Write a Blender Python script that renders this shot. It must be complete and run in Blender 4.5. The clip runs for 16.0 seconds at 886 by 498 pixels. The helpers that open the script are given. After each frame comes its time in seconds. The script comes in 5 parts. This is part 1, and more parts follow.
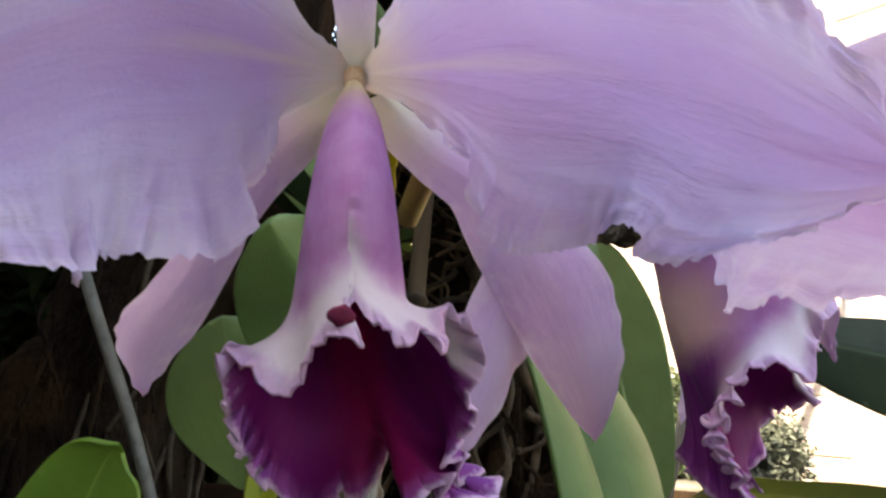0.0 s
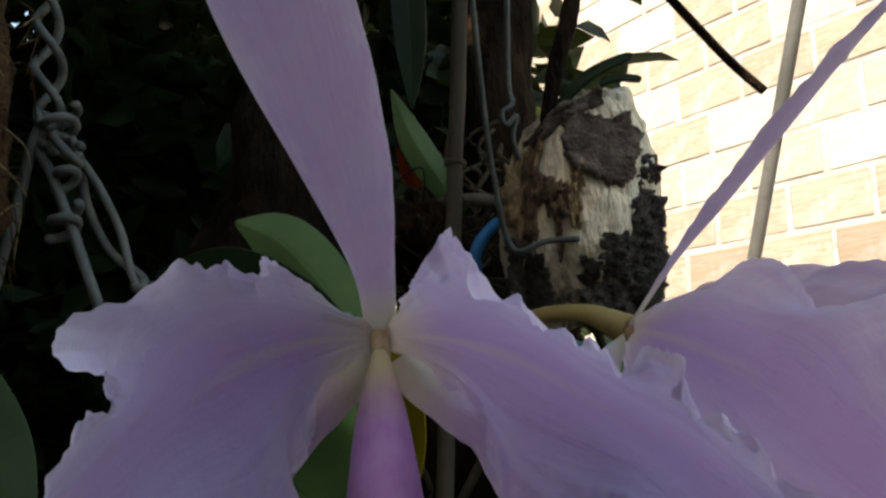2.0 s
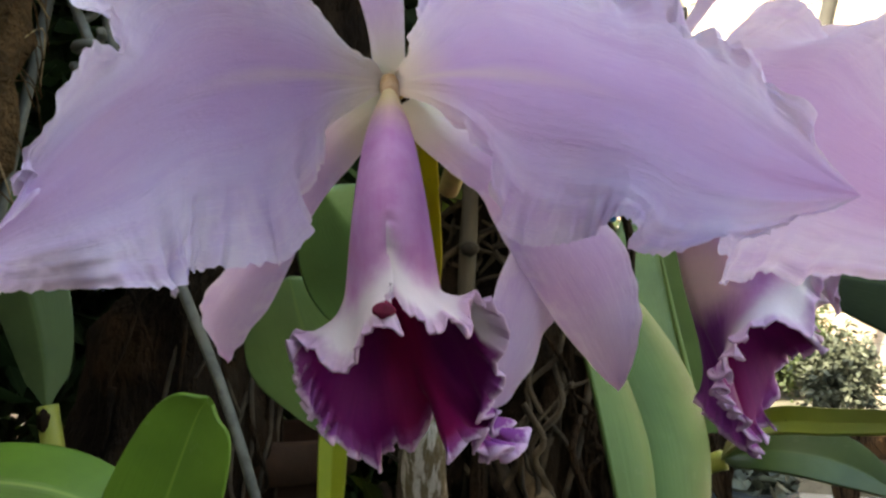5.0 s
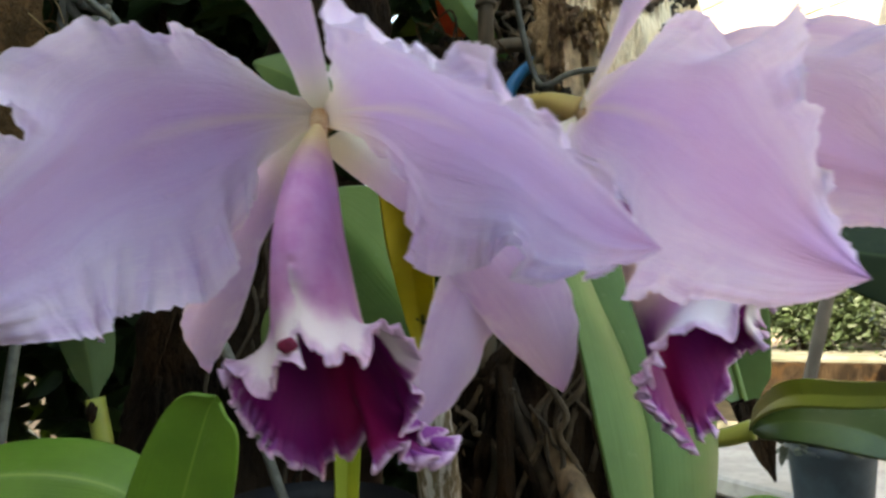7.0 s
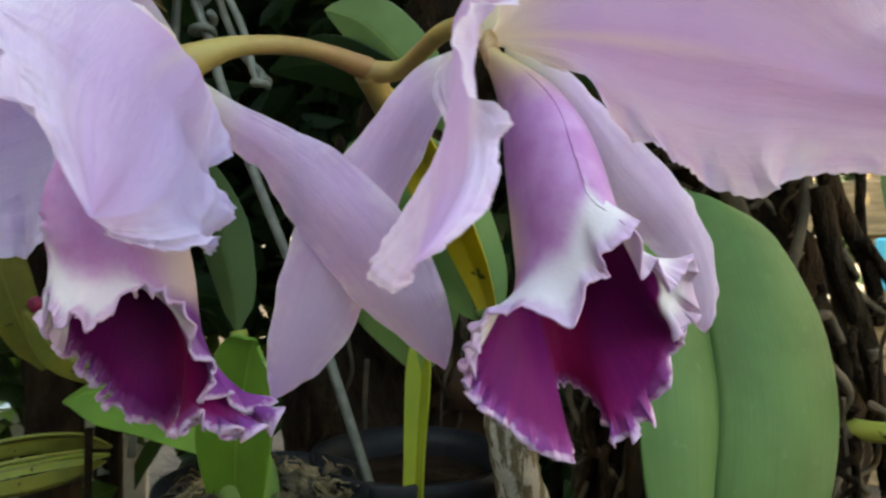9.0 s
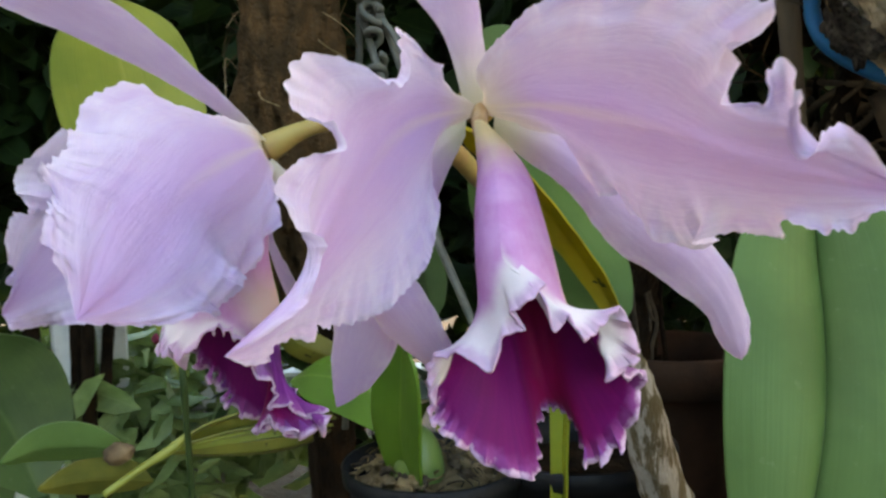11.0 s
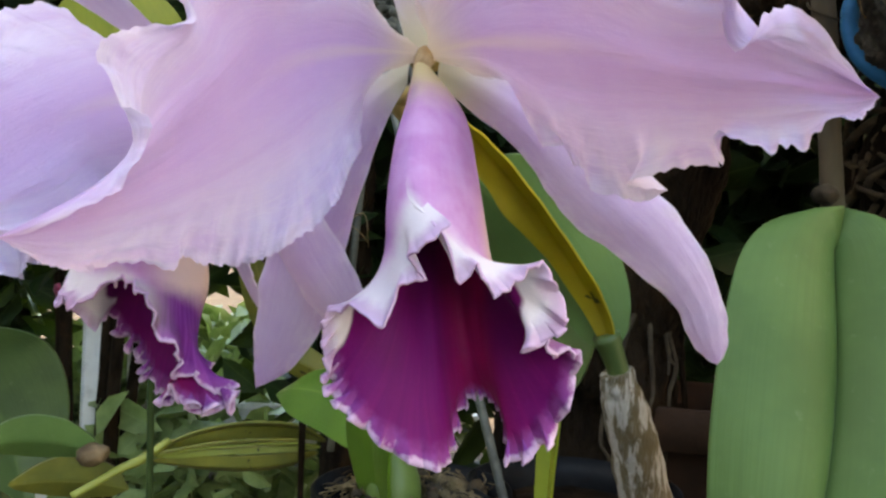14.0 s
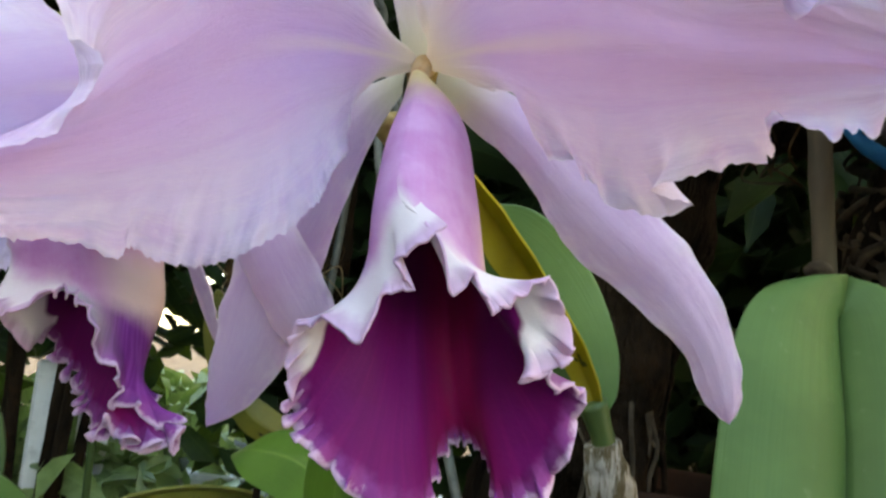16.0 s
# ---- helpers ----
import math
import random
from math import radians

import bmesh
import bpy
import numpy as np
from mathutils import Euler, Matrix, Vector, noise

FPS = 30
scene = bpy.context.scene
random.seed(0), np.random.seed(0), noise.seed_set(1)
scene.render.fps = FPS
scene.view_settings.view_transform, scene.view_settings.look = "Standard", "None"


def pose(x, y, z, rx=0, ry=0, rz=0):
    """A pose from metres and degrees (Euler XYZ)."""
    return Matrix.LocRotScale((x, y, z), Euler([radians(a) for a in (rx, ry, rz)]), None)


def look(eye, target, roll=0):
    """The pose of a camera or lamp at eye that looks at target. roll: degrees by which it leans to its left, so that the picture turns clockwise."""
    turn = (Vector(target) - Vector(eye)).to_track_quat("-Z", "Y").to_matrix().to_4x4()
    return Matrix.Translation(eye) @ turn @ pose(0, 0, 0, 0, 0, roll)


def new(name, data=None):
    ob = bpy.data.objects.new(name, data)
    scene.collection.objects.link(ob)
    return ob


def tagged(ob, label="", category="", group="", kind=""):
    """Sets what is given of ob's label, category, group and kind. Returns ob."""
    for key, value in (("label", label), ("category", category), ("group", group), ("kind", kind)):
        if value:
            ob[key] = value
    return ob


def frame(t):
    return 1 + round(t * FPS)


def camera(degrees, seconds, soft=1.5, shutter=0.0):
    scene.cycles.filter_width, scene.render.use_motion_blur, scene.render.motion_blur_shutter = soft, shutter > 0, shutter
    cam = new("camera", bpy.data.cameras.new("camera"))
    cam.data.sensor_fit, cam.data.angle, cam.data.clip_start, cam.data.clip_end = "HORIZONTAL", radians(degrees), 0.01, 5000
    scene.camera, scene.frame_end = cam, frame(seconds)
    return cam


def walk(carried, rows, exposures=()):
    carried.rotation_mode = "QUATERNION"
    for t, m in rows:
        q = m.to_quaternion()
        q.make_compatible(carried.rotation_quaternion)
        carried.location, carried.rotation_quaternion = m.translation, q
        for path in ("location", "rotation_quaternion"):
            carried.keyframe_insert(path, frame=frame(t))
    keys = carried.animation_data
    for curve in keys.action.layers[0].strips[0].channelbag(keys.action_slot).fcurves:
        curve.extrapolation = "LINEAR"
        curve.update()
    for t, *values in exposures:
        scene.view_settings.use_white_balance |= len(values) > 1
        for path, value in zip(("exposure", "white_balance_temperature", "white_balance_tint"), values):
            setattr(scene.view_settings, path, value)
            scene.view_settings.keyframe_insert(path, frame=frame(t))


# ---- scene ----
S, GROUND = 0.1, 0.55     # the plan is laid out in decimetres round the orchid; the ground lies 0.55 m below it


def D(x, y, z):
    return Vector((x * S, y * S, z * S + GROUND))


cam = camera(62.0, 16.0, soft=2.5, shutter=0.5)
PATH = [
    (0, (0.089, 0.197, 0.106), (-0.074, 2.144, 0.53), 3.5),
    (0.5, (0.068, 0.174, 0.175), (-0.114, 2.118, 0.607), 2.2),
    (1, (0.062, 0.132, 0.302), (-0.122, 2.082, 0.708), 1.8),
    (1.5, (0.077, 0.072, 0.424), (-0.151, 2.007, 0.876), 1.0),
    (2, (0.118, -0.048, 0.538), (-0.124, 1.892, 0.962), 0.5),
    (2.5, (0.106, -0.035, 0.496), (-0.161, 1.923, 0.8), 0.7),
    (3, (0.136, 0.012, 0.378), (-0.158, 1.972, 0.644), 0.6),
    (3.5, (0.133, 0.019, 0.298), (-0.166, 1.982, 0.537), 1.3),
    (4, (0.148, 0.002, 0.22), (-0.152, 1.965, 0.454), 1.5),
    (4.2, (0.15, -0.014, 0.2), (-0.154, 1.949, 0.433), 1.6),
    (6.3, (0.306, 0.038, 0.17), (-0.121, 1.983, 0.36), 0.7),
    (6.5, (0.345, 0.029, 0.204), (-0.113, 1.97, 0.359), 0.6),
    (6.8, (0.352, 0.008, 0.249), (-0.107, 1.949, 0.402), -0.3),
    (7, (0.461, -0.037, 0.292), (-0.05, 1.893, 0.416), -0.7),
    (7.5, (0.617, 0.079, 0.246), (0.002, 1.981, 0.321), -0.2),
    (7.8, (0.723, 0.186, 0.244), (0.019, 2.056, 0.326), -0.4),
    (8, (0.799, 0.26, 0.268), (0.01, 2.096, 0.335), -0.3),
    (8.2, (0.885, 0.312, 0.293), (-0.008, 2.101, 0.329), 0.0),
    (10.3, (1.52, 0.774, 0.404), (-0.052, 2.007, 0.294), -0.7),
    (10.5, (1.576, 0.777, 0.445), (-0.047, 1.938, 0.313), -1.2),
    (11, (1.775, 0.791, 0.496), (0.055, 1.807, 0.391), -2.1),
    (11.5, (1.927, 0.912, 0.48), (0.151, 1.829, 0.402), -2.1),
    (12, (1.952, 0.964, 0.457), (0.152, 1.833, 0.514), -0.3),
    (12.5, (1.918, 1.026, 0.384), (0.141, 1.943, 0.38), 0.0),
    (13, (1.895, 1.065, 0.315), (0.124, 1.993, 0.364), 0.3),
    (13.5, (1.774, 1.061, 0.283), (-0.005, 1.972, 0.357), 1.1),
    (14, (1.722, 1.118, 0.292), (-0.068, 2.01, 0.335), 1.9),
    (14.5, (1.701, 1.123, 0.264), (-0.07, 2.046, 0.383), 2.3),
    (15, (1.653, 1.138, 0.229), (-0.119, 2.06, 0.322), 3.0),
    (15.5, (1.633, 1.166, 0.239), (-0.135, 2.094, 0.361), 3.8),
    (16, (1.567, 1.174, 0.194), (-0.181, 2.108, 0.459), 5.2),
]
EXPOSURES = [
    (0, 3.22, 8700, 15), (0.6, 3.0, 8700, 15), (1.2, 2.45, 8900, 11), (2.0, 1.88, 7900, 5.5), (2.6, 1.83, 7800, 7), (3.2, 2.20, 8100, 8), (3.6, 2.44, 8500, 7),
    (4.2, 2.88, 9000, 6), (6.5, 3.24, 9000, 4), (7.5, 3.16, 8800, 0), (8.2, 3.28, 9000, -4), (11, 3.28, 8500, 2), (13.5, 3.34, 8600, 7.5), (16, 3.30, 8500, 0.5),
]
walk(cam, [(t, look(D(*eye), D(*target), roll)) for t, eye, target, roll in PATH], EXPOSURES)

# ---- light ----
world = bpy.data.worlds.new("sky")
scene.world = world
world.use_nodes = True
wn = world.node_tree.nodes
sky = wn.new("ShaderNodeTexSky")
sky.sky_type, sky.sun_disc = "NISHITA", False
sky.sun_elevation, sky.sun_rotation = radians(38), radians(205)
world.node_tree.links.new(sky.outputs["Color"], wn["Background"].inputs["Color"])
wn["Background"].inputs["Strength"].default_value = 0.15
sun = new("sun", bpy.data.lights.new("sun", "SUN"))
sun.data.energy, sun.data.angle, sun.data.color = 3.8, radians(0.6), (1.0, 0.95, 0.87)
SUN_FROM = Vector((-0.35, -0.75, 0.647)).normalized()
sun.matrix_world = look(SUN_FROM * 10, (0, 0, 0))

# ---- materials ----


class Mat:
    """A node material put together from short calls."""

    def __init__(self, name, rough=0.5, metal=0.0, spec=0.5):
        self.m = bpy.data.materials.new(name)
        self.m.use_nodes = True
        self.t = self.m.node_tree
        self.b = self.t.nodes["Principled BSDF"]
        self.out = self.t.nodes["Material Output"]
        self.set(self.b, "Roughness", rough)
        self.set(self.b, "Metallic", metal)
        self.set(self.b, "Specular IOR Level", spec)

    def set(self, node, key, value):
        if hasattr(value, "links"):
            self.t.links.new(value, node.inputs[key])
        else:
            node.inputs[key].default_value = value

    def node(self, kind, **keys):
        n = self.t.nodes.new("ShaderNode" + kind)
        for k, v in keys.items():
            self.set(n, k.replace("_", " "), v)
        return n

    def coords(self, scale=(1, 1, 1), space="Object"):
        mp = self.node("Mapping", Vector=self.node("TexCoord").outputs[space])
        mp.inputs["Scale"].default_value = scale
        return mp.outputs["Vector"]

    def noise(self, scale, detail=4, rough=0.55, vec=None, distort=0.0):
        n = self.node("TexNoise", Scale=scale, Detail=detail, Roughness=rough, Distortion=distort)
        self.set(n, "Vector", vec if vec is not None else self.coords())
        return n.outputs["Fac"]

    def attr(self, name):
        n = self.node("Attribute")
        n.attribute_name = name
        return n.outputs["Fac"]

    def math(self, op, a, b=0.0, clamp=False):
        n = self.node("Math")
        n.operation, n.use_clamp = op, clamp
        self.set(n, 0, a)
        self.set(n, 1, b)
        return n.outputs[0]

    def step(self, x, lo, hi):
        n = self.node("MapRange")
        n.interpolation_type = "SMOOTHSTEP"
        self.set(n, "Value", x)
        self.set(n, "From Min", lo)
        self.set(n, "From Max", hi)
        return n.outputs[0]

    def ramp(self, fac, *stops):
        n = self.node("ValToRGB", Fac=fac)
        e = n.color_ramp.elements
        while len(e) < len(stops):
            e.new(0.5)
        for el, (p, c) in zip(e, stops):
            el.position, el.color = p, (*c, 1)
        return n.outputs["Color"]

    def mix(self, fac, a, b, mode="MIX"):
        n = self.node("Mix")
        n.data_type, n.blend_type = "RGBA", mode
        self.set(n, 0, fac)
        for i, c in ((6, a), (7, b)):
            if hasattr(c, "links"):
                self.t.links.new(c, n.inputs[i])
            else:
                n.inputs[i].default_value = (*c, 1)
        return n.outputs[2]

    def bump(self, height, strength=0.3, dist=0.001):
        n = self.node("Bump", Height=height, Strength=strength, Distance=dist)
        self.t.links.new(n.outputs[0], self.b.inputs["Normal"])
        return n.outputs[0]

    def colour(self, c):
        self.set(self.b, "Base Color", c if hasattr(c, "links") else (*c, 1))
        return self

    def translucent(self, c, share, normal=None):
        tr = self.node("BsdfTranslucent")
        self.set(tr, "Color", c if hasattr(c, "links") else (*c, 1))
        if normal is not None:
            self.set(tr, "Normal", normal)
        mx = self.node("MixShader", Fac=share)
        self.t.links.new(self.b.outputs[0], mx.inputs[1])
        self.t.links.new(tr.outputs[0], mx.inputs[2])
        self.t.links.new(mx.outputs[0], self.out.inputs[0])
        return self


def two_tone(name, a, b, scale, rough=0.7, bump=0.3, dist=0.002, fine=6.0, stretch=(1, 1, 1), metal=0.0, lo=0.35, hi=0.65, spec=0.3, each=0.0, third=None):
    """A material that wanders between two colours, with grain at a second scale."""
    m = Mat(name, rough, metal, spec)
    v = m.coords(stretch)
    big, small = m.noise(scale, 5, 0.6, v), m.noise(scale * fine, 4, 0.6, v)
    c = m.mix(m.step(big, lo, hi), a, b)
    dark = tuple(x * 0.55 for x in a)
    c = m.mix(m.math("MULTIPLY", m.step(small, 0.45, 0.75), 0.6), c, dark)
    if third:
        c = m.mix(m.math("MULTIPLY", m.step(m.noise(scale * 0.45, 4, 0.65), 0.52, 0.66), 0.85), c, third)
    if each:
        lot = m.node("ObjectInfo").outputs["Random"]
        c = m.mix(m.math("MULTIPLY", m.step(lot, 0.3, 1.0), each), c, tuple(min(1.0, 0.75 * x + 0.2) for x in b))
        c = m.mix(m.math("MULTIPLY", m.math("SUBTRACT", 1.0, m.step(lot, 0.0, 0.3)), 0.5), c, tuple(0.7 * x for x in a))
    m.colour(c)
    m.bump(m.math("ADD", m.math("MULTIPLY", big, 0.6), small), bump, dist)
    return m.m


def petal_material(name, pale, mid, deep, base, blush=0.0, rib=0.4, folds=2.2, streak=0.30):
    """Thin lilac tissue: soft clouds of colour, a faint net of paler veins that fan out, deeper tip, cream at the base."""
    m = Mat(name, 0.5, 0, 0.22)
    u, v = m.attr("u"), m.attr("v")
    av = m.math("ABSOLUTE", v)
    lanes = m.node("CombineXYZ", X=m.math("MULTIPLY", u, 2.2), Y=m.math("MULTIPLY", v, 4.5), Z=0.0).outputs[0]
    fans = m.noise(1.4, 3, 0.55, lanes, 0.5)
    fine = m.node("CombineXYZ", X=m.math("MULTIPLY", u, 7.0), Y=m.math("MULTIPLY", v, 26), Z=3.0).outputs[0]
    net = m.math("ABSOLUTE", m.math("SUBTRACT", m.noise(1.2, 2, 0.5, fine, 1.2), 0.5))
    line = m.math("SUBTRACT", 1.0, m.step(net, 0.0, 0.05))
    patch = m.noise(42, 4, 0.55)
    c = m.mix(m.step(patch, 0.3, 0.7), pale, mid)
    c = m.mix(m.math("MULTIPLY", m.step(fans, 0.42, 0.72), streak), c, deep)
    c = m.mix(m.math("MULTIPLY", line, 0.26), c, (0.88, 0.80, 0.92))
    c = m.mix(m.math("MULTIPLY", m.step(u, 0.80, 1.0), 0.45), c, deep)
    if blush:
        c = m.mix(m.math("MULTIPLY", m.math("SUBTRACT", 1.0, m.step(av, 0.1, 0.8)), blush), c, deep)
    mid_line = m.math("MULTIPLY", m.math("SUBTRACT", 1.0, m.step(av, 0.0, 0.10)), m.math("SUBTRACT", 1.0, m.step(u, 0.2, 0.7)))
    c = m.mix(m.math("MULTIPLY", mid_line, rib), c, base)
    c = m.mix(m.math("SUBTRACT", 1.0, m.step(u, 0.02, 0.22)), c, base)
    c = m.mix(m.math("MULTIPLY", m.step(av, 0.9, 1.0), 0.35), c, (0.88, 0.82, 0.92))
    cells = m.noise(1500, 2, 0.5)
    crimp = m.noise(1.5, 2, 0.5, m.node("CombineXYZ", X=m.math("MULTIPLY", u, 13.0), Y=m.math("MULTIPLY", v, 1.6), Z=7.0).outputs[0], 0.3)
    ridge = m.math("MULTIPLY", m.step(crimp, 0.45, 0.68), m.step(av, 0.45, 0.95))
    c = m.mix(m.math("MULTIPLY", ridge, 0.38), c, (0.90, 0.84, 0.94))
    m.colour(c)
    crimp = m.math("MULTIPLY", crimp, m.math("MULTIPLY", m.step(av, 0.35, 1.0), folds))
    fans = m.math("ADD", fans, crimp)
    relief = m.math("ADD", m.math("MULTIPLY", fans, folds), m.math("ADD", m.math("MULTIPLY", line, 0.25), m.math("MULTIPLY", cells, 0.22)))
    nrm = m.bump(relief, 0.36, 0.0012)
    m.set(m.b, "Sheen Weight", 0.12)
    m.translucent(c, 0.42, nrm)
    return m.m


def lip_material(name, inner):
    """One face of the lip. Outside: cream base, rosy tube, white collar, violet blade. Inside: striped throat, deep purple blade. Both: a pale frilled rim."""
    m = Mat(name, 0.55, 0, 0.15)
    s, a, rim, hue, blade = m.attr("s"), m.attr("a"), m.attr("rim"), m.attr("front"), m.attr("blade")
    lanes = m.node("CombineXYZ", X=m.math("MULTIPLY", a, 9), Y=m.math("MULTIPLY", s, 2.0), Z=0.0).outputs[0]
    veins = m.noise(1.6, 3, 0.55, lanes, 0.5)
    blot, spray = m.noise(140, 4, 0.6), m.noise(420, 3, 0.6)
    white, cream = (0.86, 0.81, 0.86), (0.78, 0.68, 0.36)
    wander = m.math("MULTIPLY", m.math("SUBTRACT", blot, 0.5), 0.15)
    rays = m.noise(1.0, 3, 0.6, m.node("CombineXYZ", X=m.math("MULTIPLY", a, 26), Y=m.math("MULTIPLY", s, 1.3), Z=5.0).outputs[0], 0.3)
    purple = m.mix(m.step(hue, 0.1, 0.95), (0.170, 0.004, 0.135), (0.290, 0.004, 0.085))
    purple = m.mix(m.math("MULTIPLY", m.step(blot, 0.4, 0.75), 0.35), purple, (0.150, 0.003, 0.085))
    purple = m.mix(m.math("MULTIPLY", m.step(rays, 0.45, 0.72), 0.22), purple, (0.32, 0.010, 0.165))
    if inner:
        stripes = m.noise(1.0, 2, 0.5, m.node("CombineXYZ", X=m.math("MULTIPLY", a, 15), Y=m.math("MULTIPLY", s, 0.5), Z=9.0).outputs[0])
        throat = m.mix(m.step(stripes, 0.42, 0.56), (0.70, 0.36, 0.14), (0.30, 0.03, 0.09))
        c = m.mix(m.step(m.math("ADD", s, wander), 0.62, 0.90), throat, purple)
        keep = m.math("SUBTRACT", 1.0, m.step(m.math("ADD", blade, wander), 0.30, 0.60))
        c = m.mix(keep, c, white)
    else:
        rose = m.mix(m.step(blot, 0.25, 0.75), (0.75, 0.45, 0.76), (0.64, 0.29, 0.63))
        rose = m.mix(m.math("MULTIPLY", m.step(veins, 0.4, 0.8), 0.22), rose, (0.74, 0.50, 0.80))
        c = m.mix(m.step(m.math("ADD", s, wander), 0.08, 0.45), cream, rose)
        c = m.mix(m.math("SUBTRACT", 1.0, m.step(m.math("ADD", rim, m.math("MULTIPLY", wander, 0.04)), 0.0055, 0.0125)), c, white)
        back = m.math("SUBTRACT", 1.0, m.step(m.math("ABSOLUTE", a), 1.2, 1.9))
        tan = m.math("MULTIPLY", back, m.step(m.math("ADD", s, wander), 0.70, 0.95))
        c = m.mix(m.math("MULTIPLY", tan, 0.8), c, (0.78, 0.62, 0.48))
        violet = m.mix(m.step(rays, 0.35, 0.7), (0.175, 0.020, 0.215), (0.27, 0.055, 0.32))
        c = m.mix(m.math("MULTIPLY", back, m.step(m.math("ADD", s, wander), 1.10, 1.42)), c, violet)
    edge = m.math("ADD", rim, m.math("MULTIPLY", m.math("SUBTRACT", spray, 0.5), 0.0026))
    c = m.mix(m.math("MULTIPLY", m.math("SUBTRACT", 1.0, m.step(edge, 0.0008, 0.0032)), 0.45), c, (0.42, 0.12, 0.46))
    c = m.mix(m.math("SUBTRACT", 1.0, m.step(edge, 0.0001, 0.0010)), c, (0.70, 0.50, 0.72))
    m.colour(c)
    nrm = m.bump(m.math("ADD", m.math("MULTIPLY", blot, 0.9), m.math("MULTIPLY", m.noise(1300, 2, 0.5), 0.3)), 0.22, 0.0007)
    m.set(m.b, "Sheen Weight", 0.04)
    m.translucent(c, 0.25, nrm)
    return m.m


def leaf_material(name, light, dark, rib, gloss=0.38, share=0.12, spots=0.0, spec=0.4):
    m = Mat(name, gloss, 0, spec)
    u, v = m.attr("u"), m.attr("v")
    lanes = m.node("CombineXYZ", X=m.math("MULTIPLY", u, 3.0), Y=m.math("MULTIPLY", v, 30), Z=0.0).outputs[0]
    veins, patch, dust = m.noise(1.0, 3, 0.5, lanes), m.noise(28, 4, 0.6), m.noise(240, 3, 0.6)
    c = m.mix(m.step(patch, 0.3, 0.7), dark, light)
    c = m.mix(m.math("MULTIPLY", m.step(veins, 0.45, 0.7), 0.3), c, dark)
    c = m.mix(m.math("MULTIPLY", m.math("SUBTRACT", 1.0, m.step(m.math("ABSOLUTE", v), 0.0, 0.05)), 0.6), c, rib)
    c = m.mix(m.math("MULTIPLY", m.step(dust, 0.62, 0.78), 0.12), c, (0.30, 0.34, 0.24))
    if spots:
        c = m.mix(m.step(m.noise(70, 3, 0.7), 0.72 - spots, 0.76 - spots), c, (0.035, 0.028, 0.012))
    m.colour(c)
    nrm = m.bump(m.math("ADD", veins, m.math("MULTIPLY", patch, 0.8)), 0.2, 0.001)
    if share:
        m.translucent(m.mix(0.5, c, (0.25, 0.35, 0.03)), share, nrm)
    return m.m


PETAL = petal_material("petal", (0.77, 0.67, 0.88), (0.69, 0.55, 0.82), (0.58, 0.33, 0.69), (0.82, 0.72, 0.62), 0.62)
SEPAL = petal_material("sepal", (0.74, 0.58, 0.84), (0.66, 0.46, 0.79), (0.55, 0.29, 0.68), (0.76, 0.73, 0.58), 0.05, 0.0, 0.5, 0.10)
LIP, LIP_INNER = lip_material("lip_outside", False), lip_material("lip_inside", True)
PEDICEL = two_tone("pedicel", (0.30, 0.24, 0.07), (0.24, 0.13, 0.06), 25, 0.5, 0.1)
LEAF = leaf_material("orchid_leaf", (0.120, 0.200, 0.062), (0.080, 0.145, 0.044), (0.16, 0.25, 0.06))
# Rib darker than the blade: the fold's shadow is put into its colour.
LEAF_BROAD = leaf_material("broad_leaf", (0.075, 0.140, 0.040), (0.052, 0.104, 0.028), (0.030, 0.062, 0.016), 0.55, 0.08, 0.0, 0.2)
LEAF_FRESH = leaf_material("young_leaf", (0.115, 0.235, 0.026), (0.075, 0.165, 0.018), (0.22, 0.34, 0.06))
LEAF_OLD = leaf_material("spotted_leaf", (0.40, 0.41, 0.10), (0.24, 0.29, 0.065), (0.44, 0.44, 0.13), 0.42, 0.1, 0.04)
LEAF_OLIVE = leaf_material("olive_leaf", (0.22, 0.21, 0.035), (0.10, 0.115, 0.022), (0.24, 0.23, 0.06), 0.42, 0.1, 0.07)
LEAF_YELLOW = leaf_material("yellowing_leaf", (0.26, 0.30, 0.045), (0.17, 0.22, 0.035), (0.32, 0.34, 0.07), 0.42, 0.15, 0.04)
LEAF_DEEP = leaf_material("deep_leaf", (0.060, 0.105, 0.028), (0.035, 0.068, 0.018), (0.09, 0.14, 0.04), 0.45, 0.1)
# Darker than leaves are: deep shade is put into this colour.
LEAF_DARK = leaf_material("shade_darkened_leaf", (0.013, 0.029, 0.009), (0.005, 0.013, 0.004), (0.04, 0.07, 0.022), 0.5, 0.1, 0.0, 0.12)
# Paler than such leaves are: sunlight is put into the colour.
LEAF_PALE = leaf_material("sunlit_tone_leaf", (0.24, 0.33, 0.12), (0.12, 0.18, 0.06), (0.26, 0.34, 0.14), 0.5, 0.2)
LEAF_SUNNY = leaf_material("sunny_leaf", (0.040, 0.060, 0.026), (0.014, 0.025, 0.010), (0.06, 0.08, 0.04), 0.5, 0.15)
YOUNG = leaf_material("young_shoot", (0.30, 0.34, 0.03), (0.22, 0.27, 0.02), (0.36, 0.40, 0.06), 0.45, 0.2)
GREY_LEAF = two_tone("grey_leaf", (0.075, 0.088, 0.066), (0.022, 0.030, 0.020), 30, 0.6, 0.1)
SPATHE = leaf_material("spathe", (0.58, 0.44, 0.03), (0.40, 0.30, 0.025), (0.34, 0.25, 0.02), 0.5, 0.42, 0.06)
LEAF_MID = leaf_material("lit_leaf", (0.120, 0.215, 0.062), (0.082, 0.160, 0.045), (0.08, 0.15, 0.045))
